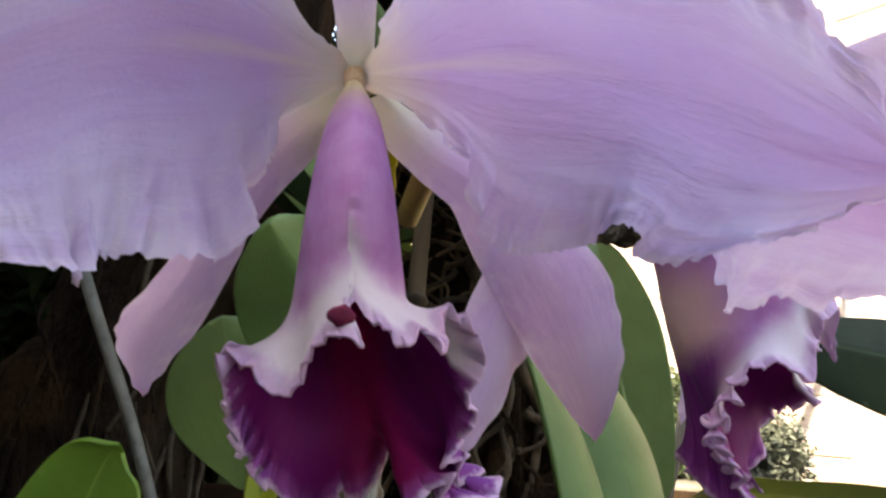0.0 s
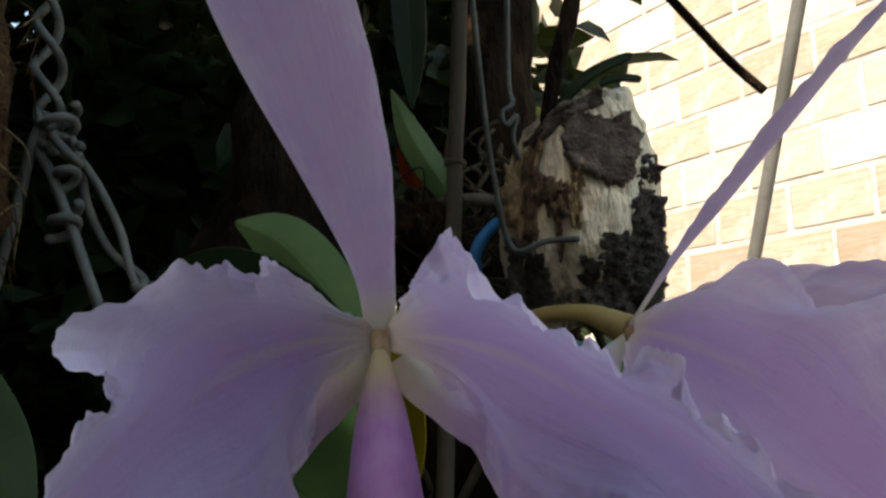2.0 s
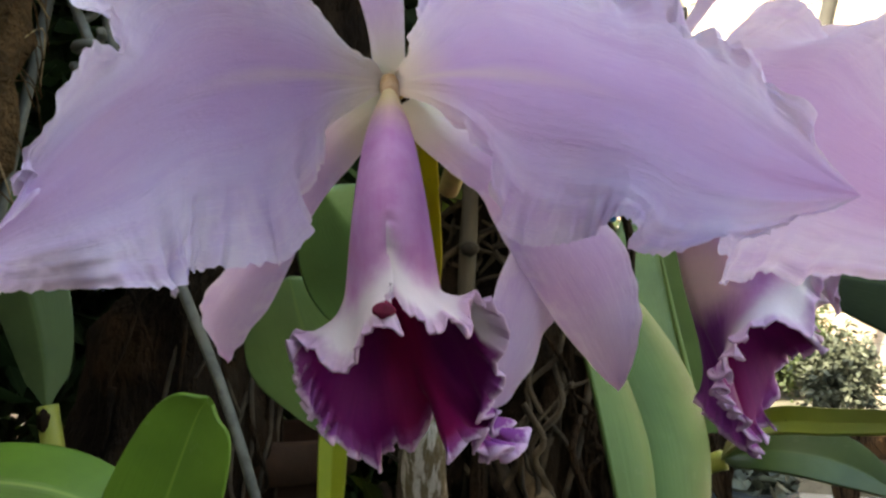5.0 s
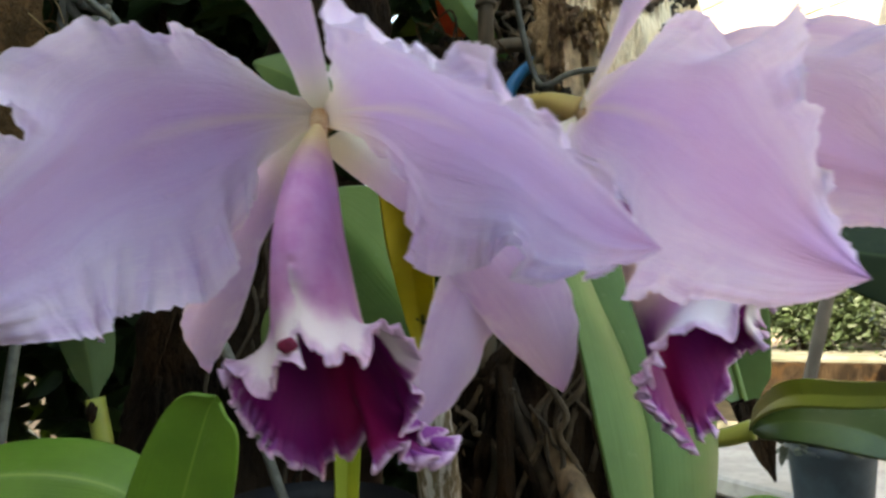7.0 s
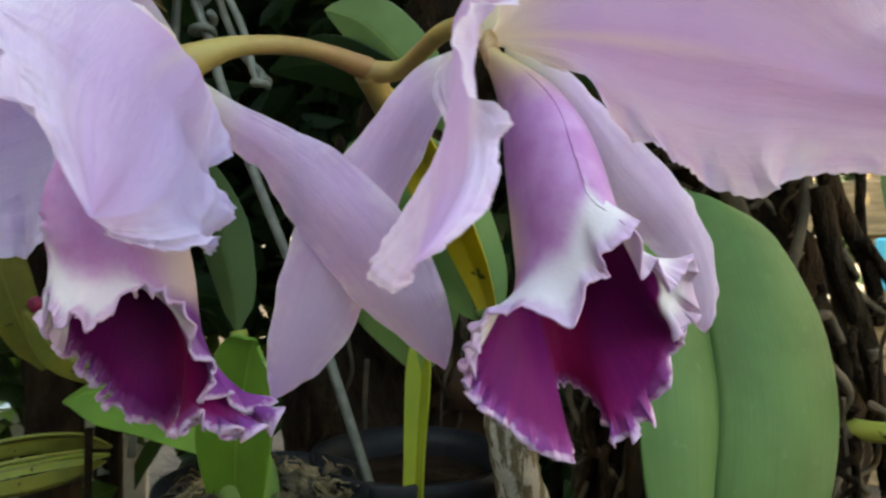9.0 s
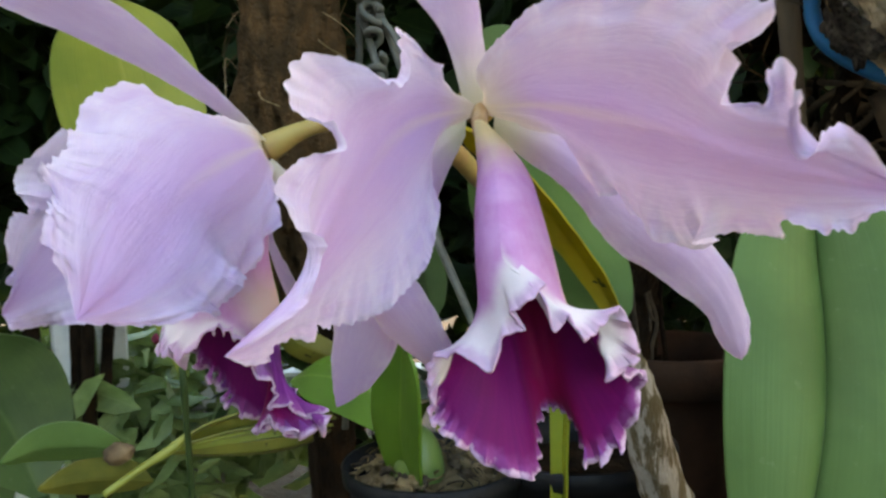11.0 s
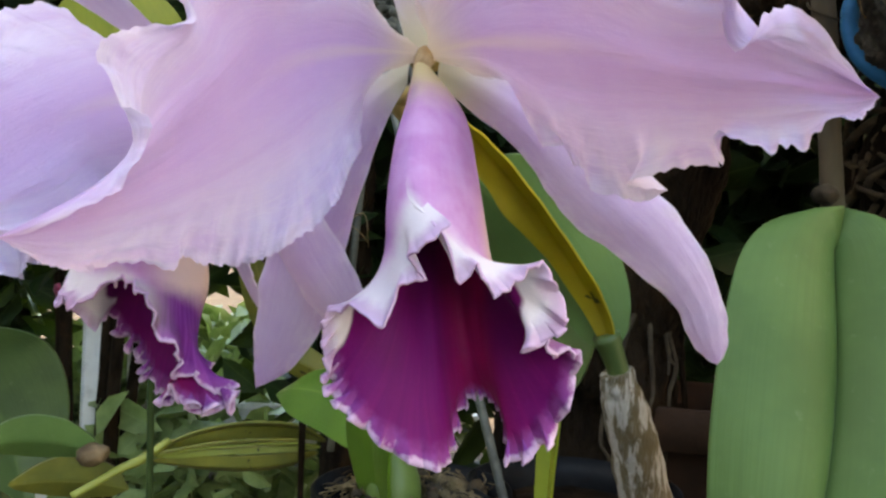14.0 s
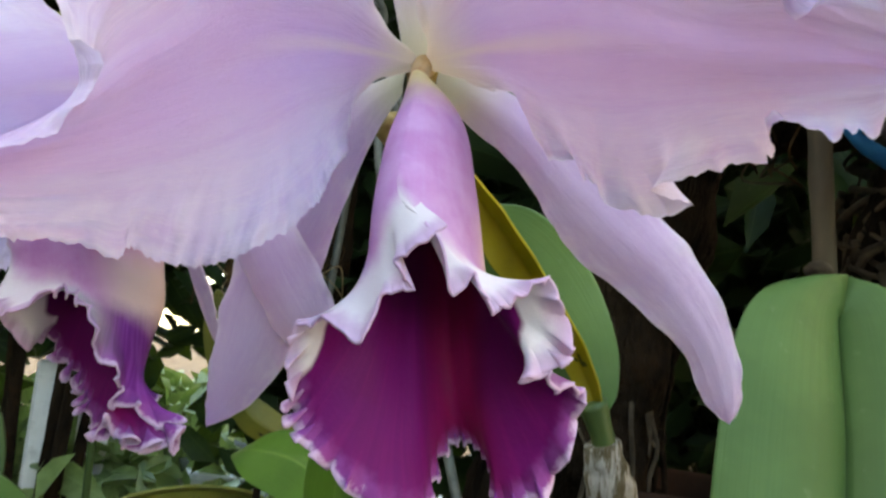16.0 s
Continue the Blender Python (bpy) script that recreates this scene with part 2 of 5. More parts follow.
THROAT = two_tone("throat", (0.20, 0.006, 0.045), (0.10, 0.003, 0.025), 300, 0.6, 0.1)
HEART = two_tone("flower_heart", (0.62, 0.47, 0.28), (0.50, 0.32, 0.16), 300, 0.5, 0.1)
OLD_CANE = two_tone("old_cane", (0.25, 0.175, 0.10), (0.085, 0.055, 0.03), 45, 0.85, 0.6, 0.002, 5, (1, 1, 0.3))
BULB = two_tone("pseudobulb", (0.40, 0.38, 0.33), (0.115, 0.092, 0.045), 130, 0.75, 0.7, 0.002, 5, (1.6, 1.6, 0.35), lo=0.46, hi=0.54)
# Near-black: the occlusion under the trees is put into the bark colour.
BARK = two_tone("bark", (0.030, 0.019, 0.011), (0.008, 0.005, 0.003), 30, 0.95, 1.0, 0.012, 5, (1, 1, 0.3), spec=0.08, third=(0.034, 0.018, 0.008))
STUMP = two_tone("dead_wood", (0.90, 0.77, 0.54), (0.19, 0.13, 0.08), 24, 0.9, 1.0, 0.008, 8, (1, 1, 0.25), lo=0.52, hi=0.68)
CHAR = two_tone("black_bark", (0.24, 0.21, 0.175), (0.055, 0.046, 0.038), 60, 0.95, 1.0, 0.01, 5, spec=0.12)
STICK = two_tone("weathered_stick", (0.140, 0.112, 0.076), (0.065, 0.050, 0.032), 20, 0.85, 0.5, 0.002, 6, (1, 1, 0.12))
WIRE = two_tone("coated_wire", (0.125, 0.13, 0.112), (0.06, 0.064, 0.055), 60, 0.55, 0.2, 0.0004, 4)
BLUE = two_tone("blue_plastic", (0.03, 0.22, 0.48), (0.02, 0.17, 0.40), 30, 0.4, 0.05)
POT = two_tone("black_plastic", (0.008, 0.009, 0.010), (0.014, 0.015, 0.017), 30, 0.45, 0.1, spec=0.12)
CLAY = two_tone("terracotta", (0.055, 0.024, 0.011), (0.03, 0.014, 0.007), 20, 0.85, 0.3)
ROOT = two_tone("dry_root", (0.085, 0.062, 0.038), (0.030, 0.022, 0.014), 40, 0.9, 0.6, 0.002)
FIBRE = two_tone("coconut_fibre", (0.11, 0.065, 0.03), (0.05, 0.032, 0.016), 70, 0.95, 1.0, 0.006, spec=0.08)
DRY_FIBRE = two_tone("dry_fibre", (0.125, 0.09, 0.054), (0.045, 0.032, 0.019), 60, 0.95, 0.8, 0.002)
MOSS = two_tone("dry_moss", (0.34, 0.25, 0.14), (0.20, 0.15, 0.07), 50, 0.95, 1.0, 0.006)
BRICK = two_tone("hollow_brick", (0.245, 0.182, 0.135), (0.315, 0.258, 0.21), 9, 0.9, 0.6, 0.006, 8, (1, 1, 9), each=0.6, third=(0.31, 0.298, 0.28))
MORTAR = two_tone("mortar", (0.34, 0.335, 0.325), (0.22, 0.216, 0.21), 14, 0.95, 0.6, 0.006)
CONCRETE = two_tone("concrete", (0.38, 0.365, 0.34), (0.25, 0.24, 0.22), 3, 0.9, 0.3, 0.004, 12)
SOIL = two_tone("soil", (0.075, 0.055, 0.04), (0.035, 0.026, 0.02), 6, 0.95, 0.9, 0.02, 10, spec=0.1)
PLASTER = two_tone("plaster", (0.46, 0.44, 0.41), (0.38, 0.36, 0.34), 3, 0.9, 0.2)
PAINT = two_tone("white_paint", (0.72, 0.72, 0.70), (0.58, 0.58, 0.55), 8, 0.6, 0.1)

# ---- shape tools ----


def spline(points, n):
    """A smooth curve of n points through the given ones (any number of columns)."""
    p = np.array(points, float)
    p = np.vstack([2 * p[0] - p[1], p, 2 * p[-1] - p[-2]])
    k = len(p) - 3
    t = np.linspace(0, k - 1e-9, n)
    i = t.astype(int)
    f = (t - i)[:, None]
    a, b, c, d = p[i], p[i + 1], p[i + 2], p[i + 3]
    return 0.5 * (2 * b + (c - a) * f + (2 * a - 5 * b + 4 * c - d) * f**2 + (3 * b - a - 3 * c + d) * f**3)


def unit(v):
    return v / np.maximum(np.linalg.norm(v, axis=-1, keepdims=True), 1e-9)


def waves(x, seed, lo, hi, count=7):
    """A smooth uneven wave over x: a few sines of differing length."""
    r = np.random.RandomState(seed)
    out = np.zeros_like(x)
    for _ in range(count):
        out += r.uniform(0.4, 1) * np.sin(x * r.uniform(lo, hi) * 2 * np.pi + r.uniform(0, 6.3))
    return out / (0.7 * count**0.5)


def grid(name, p, attrs=None, wrap=False):
    """A smooth mesh from an array of places (nu, nv, 3)."""
    nu, nv = p.shape[:2]
    idx = np.arange(nu * nv).reshape(nu, nv)
    if wrap:
        idx = np.hstack([idx, idx[:, :1]])
    f = np.stack([idx[:-1, :-1], idx[1:, :-1], idx[1:, 1:], idx[:-1, 1:]], -1).reshape(-1, 4)
    me = bpy.data.meshes.new(name)
    me.from_pydata(p.reshape(-1, 3).tolist(), [], f.tolist())
    for key, value in (attrs or {}).items():
        me.attributes.new(key, "FLOAT", "POINT").data.foreach_set("value", np.ascontiguousarray(value, np.float32).ravel())
    me.polygons.foreach_set("use_smooth", np.ones(len(f), bool))
    me.update()
    return me


def part(name, me, material, parent=None, label="", m=None, thick=0.0):
    ob = new(name, me)
    me.materials.clear()
    me.materials.append(material)
    if parent is not None:
        ob.parent = parent
    if m is not None:
        ob.matrix_basis = m
    if thick:
        mod = ob.modifiers.new("thickness", "SOLIDIFY")
        mod.thickness, mod.offset = thick, 0
    return tagged(ob, label)


def thing(name, label, category, at=(0, 0, 0), group="", kind=""):
    ob = new(name)
    ob.matrix_basis = Matrix.Translation(at)
    ob.empty_display_size = 0.02
    return tagged(ob, label, category, group, kind)


def blade(name, spine, sides, up, dn, nu=90, nv=56, cup=0.0, frill=0.0, waves_at=(4, 11), seed=1, tip=5.0, base=0.35, pleat=0.0, fold=0.0, notch=0.0):
    """A petal, sepal or leaf: a curved midrib, the direction across it, and its half widths on either side."""
    c = spline(spine, nu)
    u = np.linspace(0, 1, nu)
    side = unit(spline(sides, nu))
    tan = unit(np.gradient(c, axis=0))
    side = unit(side - tan * (side * tan).sum(1, keepdims=True))
    nor = np.cross(tan, side)
    shut = (1 - u**tip) ** 0.5
    open_ = np.minimum(1, (u / base + 0.12)) ** 0.8 if base else np.ones(nu)
    wu = spline([[x] for x in up], nu)[:, 0] * shut * open_
    wd = spline([[x] for x in dn], nu)[:, 0] * shut * open_
    v = np.linspace(-1, 1, nv)
    v = np.sign(v) * (1 - (1 - np.abs(v)) ** 1.35)
    U, V = np.meshgrid(u, v, indexing="ij")
    w = np.where(V > 0, wu[:, None], wd[:, None])
    edge = np.abs(V) ** 3
    su = np.sign(V)
    out = cup * V**2 + fold * np.abs(V)
    h = out * w
    size = np.maximum(up[len(up) // 2], dn[len(dn) // 2])
    if frill:
        h = h + frill * size * edge * np.minimum(1, 3 * U) * (waves(U + 5 * (su > 0), seed, *waves_at) + 0.45 * waves(U + 5 * (su > 0), seed + 1, 2.2 * waves_at[0], 2.4 * waves_at[1]))
    if pleat:
        h = h + pleat * size * (0.25 + 0.75 * U) * waves(V * 0.5 + 0.3 * U, seed + 2, 1.2, 3.6)
    across = w * V
    p = c[:, None] + side[:, None] * across[..., None] + nor[:, None] * h[..., None]
    p = p - tan[:, None] * (notch * U**14 * np.exp(-((V / 0.28) ** 2)))[..., None]
    return grid(name, p, {"u": U, "v": V})


def soften(q, n):
    k = np.hanning(2 * n + 3)[1:-1]
    k /= k.sum()
    pad = np.vstack([np.repeat(q[:1], n, 0) + (q[:1] - q[n:0:-1]), q, np.repeat(q[-1:], n, 0) + (q[-1:] - q[-2 : -n - 2 : -1])])
    return np.stack([np.convolve(pad[:, i], k, "valid") for i in range(3)], 1)


def sheet(name, upper, lower, middle=None, bow=0.0, nu=240, nv=80, frill=0.0, seed=1, pleat=0.0, reach=6.0, crimp=1.0):
    """A petal between two uneven edges and a midrib, all three running from its base to its tip."""
    U0, L0 = spline(upper, nu), spline(lower, nu)
    if middle:
        M = spline(middle, nu)
    else:
        M = (U0 + L0) / 2
        M = M + bow * unit(np.cross(np.gradient(M, axis=0), U0 - L0)) * np.linalg.norm(U0 - L0, axis=1, keepdims=True)
    us, ls = soften(U0, 26), soften(L0, 26)
    u = np.linspace(0, 1, nu)
    v = np.linspace(-1, 1, nv)
    v = np.sign(v) * (1 - (1 - np.abs(v)) ** 1.5)
    Ug, V = np.meshgrid(u, v, indexing="ij")
    half, bow = (us - ls) / 2, (us + ls) / 2 - M
    arch = np.abs(V) ** 1.8
    p = M[:, None] + half[:, None] * V[..., None] + bow[:, None] * arch[..., None]
    near = np.abs(V[..., None]) ** reach
    p = p + np.where(V[..., None] > 0, (U0 - us)[:, None], (L0 - ls)[:, None]) * near
    d1, d2 = np.gradient(p, axis=0), np.gradient(p, axis=1)
    nor = unit(np.cross(d1, d2))
    size = np.linalg.norm(half, axis=1)[:, None]
    side = 4 * (V > 0)
    env = np.minimum(1, 4 * Ug) * np.minimum(1, 6 * (1 - Ug) + 0.15)
    h = frill * np.abs(V) ** 4 * env * (waves(Ug + side, seed, 3, 8) + 0.45 * waves(Ug + side, seed + 1, 8, 16))
    h = h + 0.00042 * crimp * np.abs(V) ** 7 * env * waves(Ug + side, seed + 9, 20, 42)
    h = h + pleat * size.max() * env * (waves(V * 0.5 + 0.2 * Ug, seed + 2, 1.5, 4.5) * 0.6 + 0.5 * waves(V * 0.9 + 0.5 * Ug, seed + 4, 5, 9) * np.abs(V) ** 2)
    p = p + nor * h[..., None]
    jag = 0.0025 * crimp * S * np.abs(V) ** 10 * env * waves(Ug + side, seed + 7, 40, 80)
    p = p + unit(half)[:, None] * (np.sign(V) * jag)[..., None]
    return grid(name, p, {"u": Ug, "v": V})


def tube(name, line, radius, n=40, sides=14, rough=0.0, seed=0, ends=True):
    """A round rod along a smooth line; radius may be a list along it."""
    c = spline(line, n)
    r = spline([[x] for x in np.atleast_1d(radius)], n)[:, 0] if np.size(radius) > 1 else np.full(n, float(radius))
    tan = unit(np.gradient(c, axis=0))
    ref = np.array([0.0, 0, 1]) if abs(tan[:, 2]).mean() < 0.8 else np.array([1.0, 0, 0])
    s1 = unit(np.cross(tan, ref))
    s2 = np.cross(tan, s1)
    a = np.linspace(0, 2 * np.pi, sides, endpoint=False)
    R = np.repeat(r[:, None], sides, 1)
    if rough:
        rs = np.random.RandomState(seed)
        ph = rs.uniform(0, 6.3, 6)
        L = np.linspace(0, 1, n)[:, None]
        for k in range(6):
            R = R * (1 + rough * 0.4 * np.sin((k % 4 + 1) * a[None] + ph[k] + (k + 2) * 5 * L) * np.sin(L * (9 + 7 * k) + ph[k]))
    p = c[:, None] + s1[:, None] * (R * np.cos(a))[..., None] + s2[:, None] * (R * np.sin(a))[..., None]
    if ends:
        p = np.concatenate([np.repeat(c[:1, None], sides, 1), p, np.repeat(c[-1:, None], sides, 1)])
    return grid(name, p, None, True)

# ---- the orchid ----


def lip_mesh(spec, seed):
    """A rolled tube whose free margin goes over into white teeth in front, wings at the sides and a two-lobed blade with a ruffled edge below."""
    n1, n2, na = 44, 60, 1000
    axis = spline(spec["axis"], n1)
    lat, back = unit(np.array(spec["lat"], float)), np.array([0.0, -1.0, 0.0])
    rx = spline([[x] for x in spec["rx"]], n1)
    ry = spline([[x] for x in spec["ry"]], n1)
    a = np.linspace(-np.pi, np.pi, na)
    ab = np.abs(a)
    end = 1 - spec["notch"] * np.clip((ab - 1.7) / 1.3, 0, 1) ** 1.2   # the tube is cut higher in front
    s = np.linspace(0, 1, n1)
    A1, S1 = np.meshgrid(a, s)
    Q = S1 * end[None]

    def along(rows, q):
        f = np.clip(q, 0, 1) * (n1 - 1)
        k = np.minimum(f.astype(int), n1 - 2)
        f = (f - k)[..., None]
        return rows[k] * (1 - f) + rows[k + 1] * f

    seam = np.exp(-((np.pi - np.abs(A1)) / 0.20) ** 2)
    lap = 1 + 0.025 * np.clip(A1 / np.pi, 0, 1) ** 12 - 0.02 * np.clip(-A1 / np.pi, 0, 1) ** 12
    crinkle = 0.022 * seam * waves(S1 * 2, seed + 3, 4, 9) * np.clip(2 * S1 - 0.7, 0, 1) + 0.022 * waves(S1 * 1.5 + 0.1 * A1, seed + 6, 0.6, 2.0) * np.clip(np.abs(A1) - 1.5, 0, 1)
    R = lap + crinkle * np.minimum(1, 3 * S1)
    tube_p = along(axis, Q) + lat * along(rx, Q) * (R * np.sin(1.05 * A1))[..., None] + back * along(ry, Q) * (R * np.cos(1.05 * A1))[..., None]
    # the free margin, from the seam round one side, past the cleft of the blade, to the seam again
    knots = np.array(spec["rim"], float)
    at = np.interp(a, [-np.pi, 0, np.pi], [0, spec["cleft"], len(knots) - 1]) / (len(knots) - 1)
    dense = spline(spec["rim"], 6000)
    rim_p = np.stack([np.interp(at, np.linspace(0, 1, 6000), dense[:, i]) for i in range(3)], 1)
    rough_rim, rim_p = rim_p, soften(rim_p, 70)
    ruffle = rough_rim - rim_p
    p0 = tube_p[-1]
    reach = np.linalg.norm(rim_p - p0, axis=1)
    d0 = unit(tube_p[-1] - tube_p[-3]) * reach[:, None]
    out = rim_p - np.array(spec["axis"][-1])
    out[:, 2] *= 0.3
    d1 = (unit(rim_p - p0) + spec["flare"] * unit(out)) * reach[:, None]
    t = np.linspace(0, 1, n2 + 1)[1:]
    T, A2 = np.meshgrid(t, a, indexing="ij")
    T3 = T[..., None]
    h = (2 * T3**3 - 3 * T3**2 + 1) * p0 + (T3**3 - 2 * T3**2 + T3) * d0 + (3 * T3**2 - 2 * T3**3) * rim_p + (T3**3 - T3**2) * d1
    h = h + ruffle[None] * np.clip((T3 - 1) * np.maximum(reach, 0.05)[None, :, None] / 0.085 + 1, 0, 1) ** 1.6
    nor = unit(np.cross(np.gradient(h, axis=1), np.gradient(h, axis=0)))
    side = unit(np.gradient(h, axis=1))
    theta = 2 * np.pi * 8.0 * a + 2.2 * waves(a, seed, 0.4, 1.1)
    size = np.clip(0.8 + 0.5 * waves(a, seed + 1, 0.5, 1.3), 0.2, 1.7)
    lower = np.interp(ab, [0, 0.15, 0.45, 1.5, 1.8, 2.1, 2.7, 3.14], [0.3, 0.4, 1, 1, 0.7, 0.3, 0.15, 0.05])
    far = np.clip((T - 1) * reach[None] / 0.032 + 1, 0, 1) ** 1.5
    amp = spec["frill"] * far * (size * lower)[None]
    w1, w2 = np.sin(theta)[None], np.sin(2.3 * theta + 1.7 * waves(a, seed + 2, 0.5, 1.2))[None]
    h = h + nor * (amp * (w1 + 0.3 * far * w2))[..., None]
    h = h + side * (amp * (0.55 * np.sin(2 * theta)[None] + 0.2 * far * w2))[..., None]
    outw = unit(np.gradient(h, axis=0))
    h = h + outw * (1.1 * amp * (np.abs(np.sin(0.5 * theta + 0.7))[None] - 0.55))[..., None]
    h = h + nor * (0.008 * waves(A2 + 0.2 * T, seed + 4, 0.4, 0.9) * T * (1 - far))[..., None]
    gully = 0.003 * np.sin(A2 * 9 + waves(A2, seed + 5, 0.5, 1.5)) * np.sin(np.pi * T) * np.clip(1.6 - np.abs(A2), 0, 1)
    h = h + nor * gully[..., None]
    p = np.concatenate([tube_p, h])
    S_all = np.concatenate([Q, 1 + T + 0 * A2])
    A_all = np.concatenate([A1, A2])
    rim = np.concatenate([reach[None] * S + (1 - S1) * end[None] * 0.045, (1 - T) * reach[None] * S + 0 * A2])
    inner = 1 - np.clip((np.abs(A_all) - spec["wing"] + 0.2) / 0.4, 0, 1)
    purple = inner * (1 - np.clip((np.abs(A_all) - 1.45) / 0.2, 0, 1) * (1 - np.clip((rim - 0.0035) / 0.0035, 0, 1)))
    front = np.exp(-((A_all - 0.15) / 0.6) ** 2)
    return grid("lip", p * S, {"s": S_all, "a": A_all, "rim": rim, "blade": purple, "front": front})


def faced(me):
    """Turns a mesh laid out with y towards the viewer into the flower's own axes."""
    me.transform(Matrix.Diagonal((1, -1, 1, 1)))
    me.flip_normals()
    return me


def lumpy(name, radius, rough, freq, seed, flat=1.0, sub=4, spike=0.0):
    """A rough clod: a ball pushed in and out by noise at two scales."""
    bm = bmesh.new()
    bmesh.ops.create_icosphere(bm, subdivisions=sub, radius=1)
    off = Vector((seed * 3.7, seed * 1.3, seed * 2.1))
    for v in bm.verts:
        n = noise.noise(v.co * freq + off) + 0.5 * noise.noise(v.co * freq * 2.7 + off) + spike * abs(noise.noise(v.co * freq * 7 + off))
        v.co = v.co * (radius * (1 + rough * n))
        v.co.z *= flat
    me = bpy.data.meshes.new(name)
    bm.to_mesh(me)
    bm.free()
    me.polygons.foreach_set("use_smooth", np.ones(len(me.polygons), bool))
    return me


def flower(plant, spec, m):
    """One flower: pedicel, three sepals, two petals and the lip, in decimetres round its heart (x across, y out of the face, z up)."""
    local = lambda rows: [tuple(S * x for x in r) for r in rows]
    body = part("flower", faced(tube("flower", local(spec["pedicel"]), [0.0030, 0.0022, 0.0021, 0.0023, 0.0040], 60, 14)), PEDICEL, plant, spec["label"], m)
    for key, mat in (("dorsal_sepal", SEPAL), ("left_sepal", SEPAL), ("right_sepal", SEPAL), ("left_petal", PETAL), ("right_petal", PETAL)):
        q = dict(spec[key])
        name = key.split("_")[1]
        if "spine" in q:
            q["spine"], q["up"], q["dn"] = local(q["spine"]), [S * x for x in q["up"]], [S * x for x in q["dn"]]
            part(name, faced(blade(name, **q)), mat, body)
        else:
            for line in ("upper", "middle", "lower"):
                if line in q:
                    q[line] = local(q[line])
            part(name, faced(sheet(name, **q)), mat, body)
    lip = part("lip", faced(lip_mesh(spec["lip"], spec["seed"])), LIP, body, "deep purple lip with a white collar and frilled rim", thick=0.0004)
    lip.data.materials.append(LIP_INNER)
    lip.modifiers[0].material_offset = 1
    if "gap" in spec:
        x, z = (S * k for k in spec["gap"])
        skin = np.array([v.co for v in lip.data.vertices])
        face = skin[np.hypot(skin[:, 0] - x, skin[:, 2] - z) < 0.0022][:, 1].min()
        part("throat_gap", lumpy("throat_gap", 0.0017, 0.25, 1.6, 4, 0.75, 3), THROAT, body, "dark red gap in the seam", Matrix.Translation((x, face + 0.0002, z)) @ Matrix.Diagonal((1, 0.4, 1, 1)))
    col = tube("column", local([(0.0, -0.010, 0.002), (0.0, 0.012, -0.018), (0.004, 0.040, -0.060)]), [0.0026, 0.0020, 0.0018], 14, 12)
    part("column", faced(col), HEART, body, "tan column at the heart")
    return body


# the free margins of the two lips, from the seam round to the seam: across, out of the face, up
RIM_A = [(0.03, 0.30, -0.435), (0.006, 0.315, -0.465), (0.032, 0.335, -0.505), (0.0, 0.325, -0.493), (-0.03, 0.29, -0.512), (-0.05, 0.235, -0.564), (-0.085, 0.22, -0.562), (-0.112, 0.20, -0.532), (-0.151, 0.178, -0.519),
         (-0.142, 0.13, -0.587), (-0.125, 0.09, -0.632), (-0.094, 0.085, -0.673), (-0.063, 0.08, -0.704), (0.0, 0.02, -0.75), (0.035, 0.02, -0.707), (0.069, 0.04, -0.718), (0.121, 0.009, -0.635),
         (0.148, 0.06, -0.676), (0.128, 0.12, -0.721), (0.169, 0.13, -0.685), (0.213, 0.08, -0.724), (0.247, 0.02, -0.692), (0.193, 0.12, -0.64), (0.221, 0.14, -0.584), (0.198, 0.18, -0.556), (0.219, 0.19, -0.507),
         (0.189, 0.22, -0.454), (0.142, 0.25, -0.443), (0.135, 0.33, -0.501), (0.104, 0.335, -0.477), (0.08, 0.345, -0.502), (0.055, 0.335, -0.479), (0.036, 0.325, -0.472), (0.012, 0.30, -0.435)]
RIM_B = [(0.15, 0.36, -0.37), (0.122, 0.372, -0.398), (0.085, 0.36, -0.425), (0.105, 0.345, -0.457), (0.068, 0.35, -0.47), (0.042, 0.352, -0.535), (-0.02, 0.32, -0.508), (-0.086, 0.28, -0.531), (-0.095, 0.25, -0.585),
         (-0.096, 0.223, -0.636), (-0.075, 0.235, -0.675), (-0.042, 0.247, -0.704), (0.03, 0.235, -0.76), (0.103, 0.209, -0.792), (0.115, 0.16, -0.775), (0.108, 0.12, -0.747), (0.115, 0.075, -0.705), (0.138, 0.047, -0.685),
         (0.175, 0.065, -0.69), (0.205, 0.095, -0.725), (0.224, 0.132, -0.777), (0.265, 0.135, -0.755), (0.305, 0.133, -0.712), (0.342, 0.16, -0.594), (0.325, 0.20, -0.575), (0.276, 0.275, -0.556), (0.32, 0.231, -0.525),
         (0.287, 0.292, -0.429), (0.25, 0.32, -0.455), (0.218, 0.338, -0.478), (0.19, 0.345, -0.435), (0.163, 0.345, -0.463), (0.148, 0.37, -0.40), (0.122, 0.36, -0.372)]

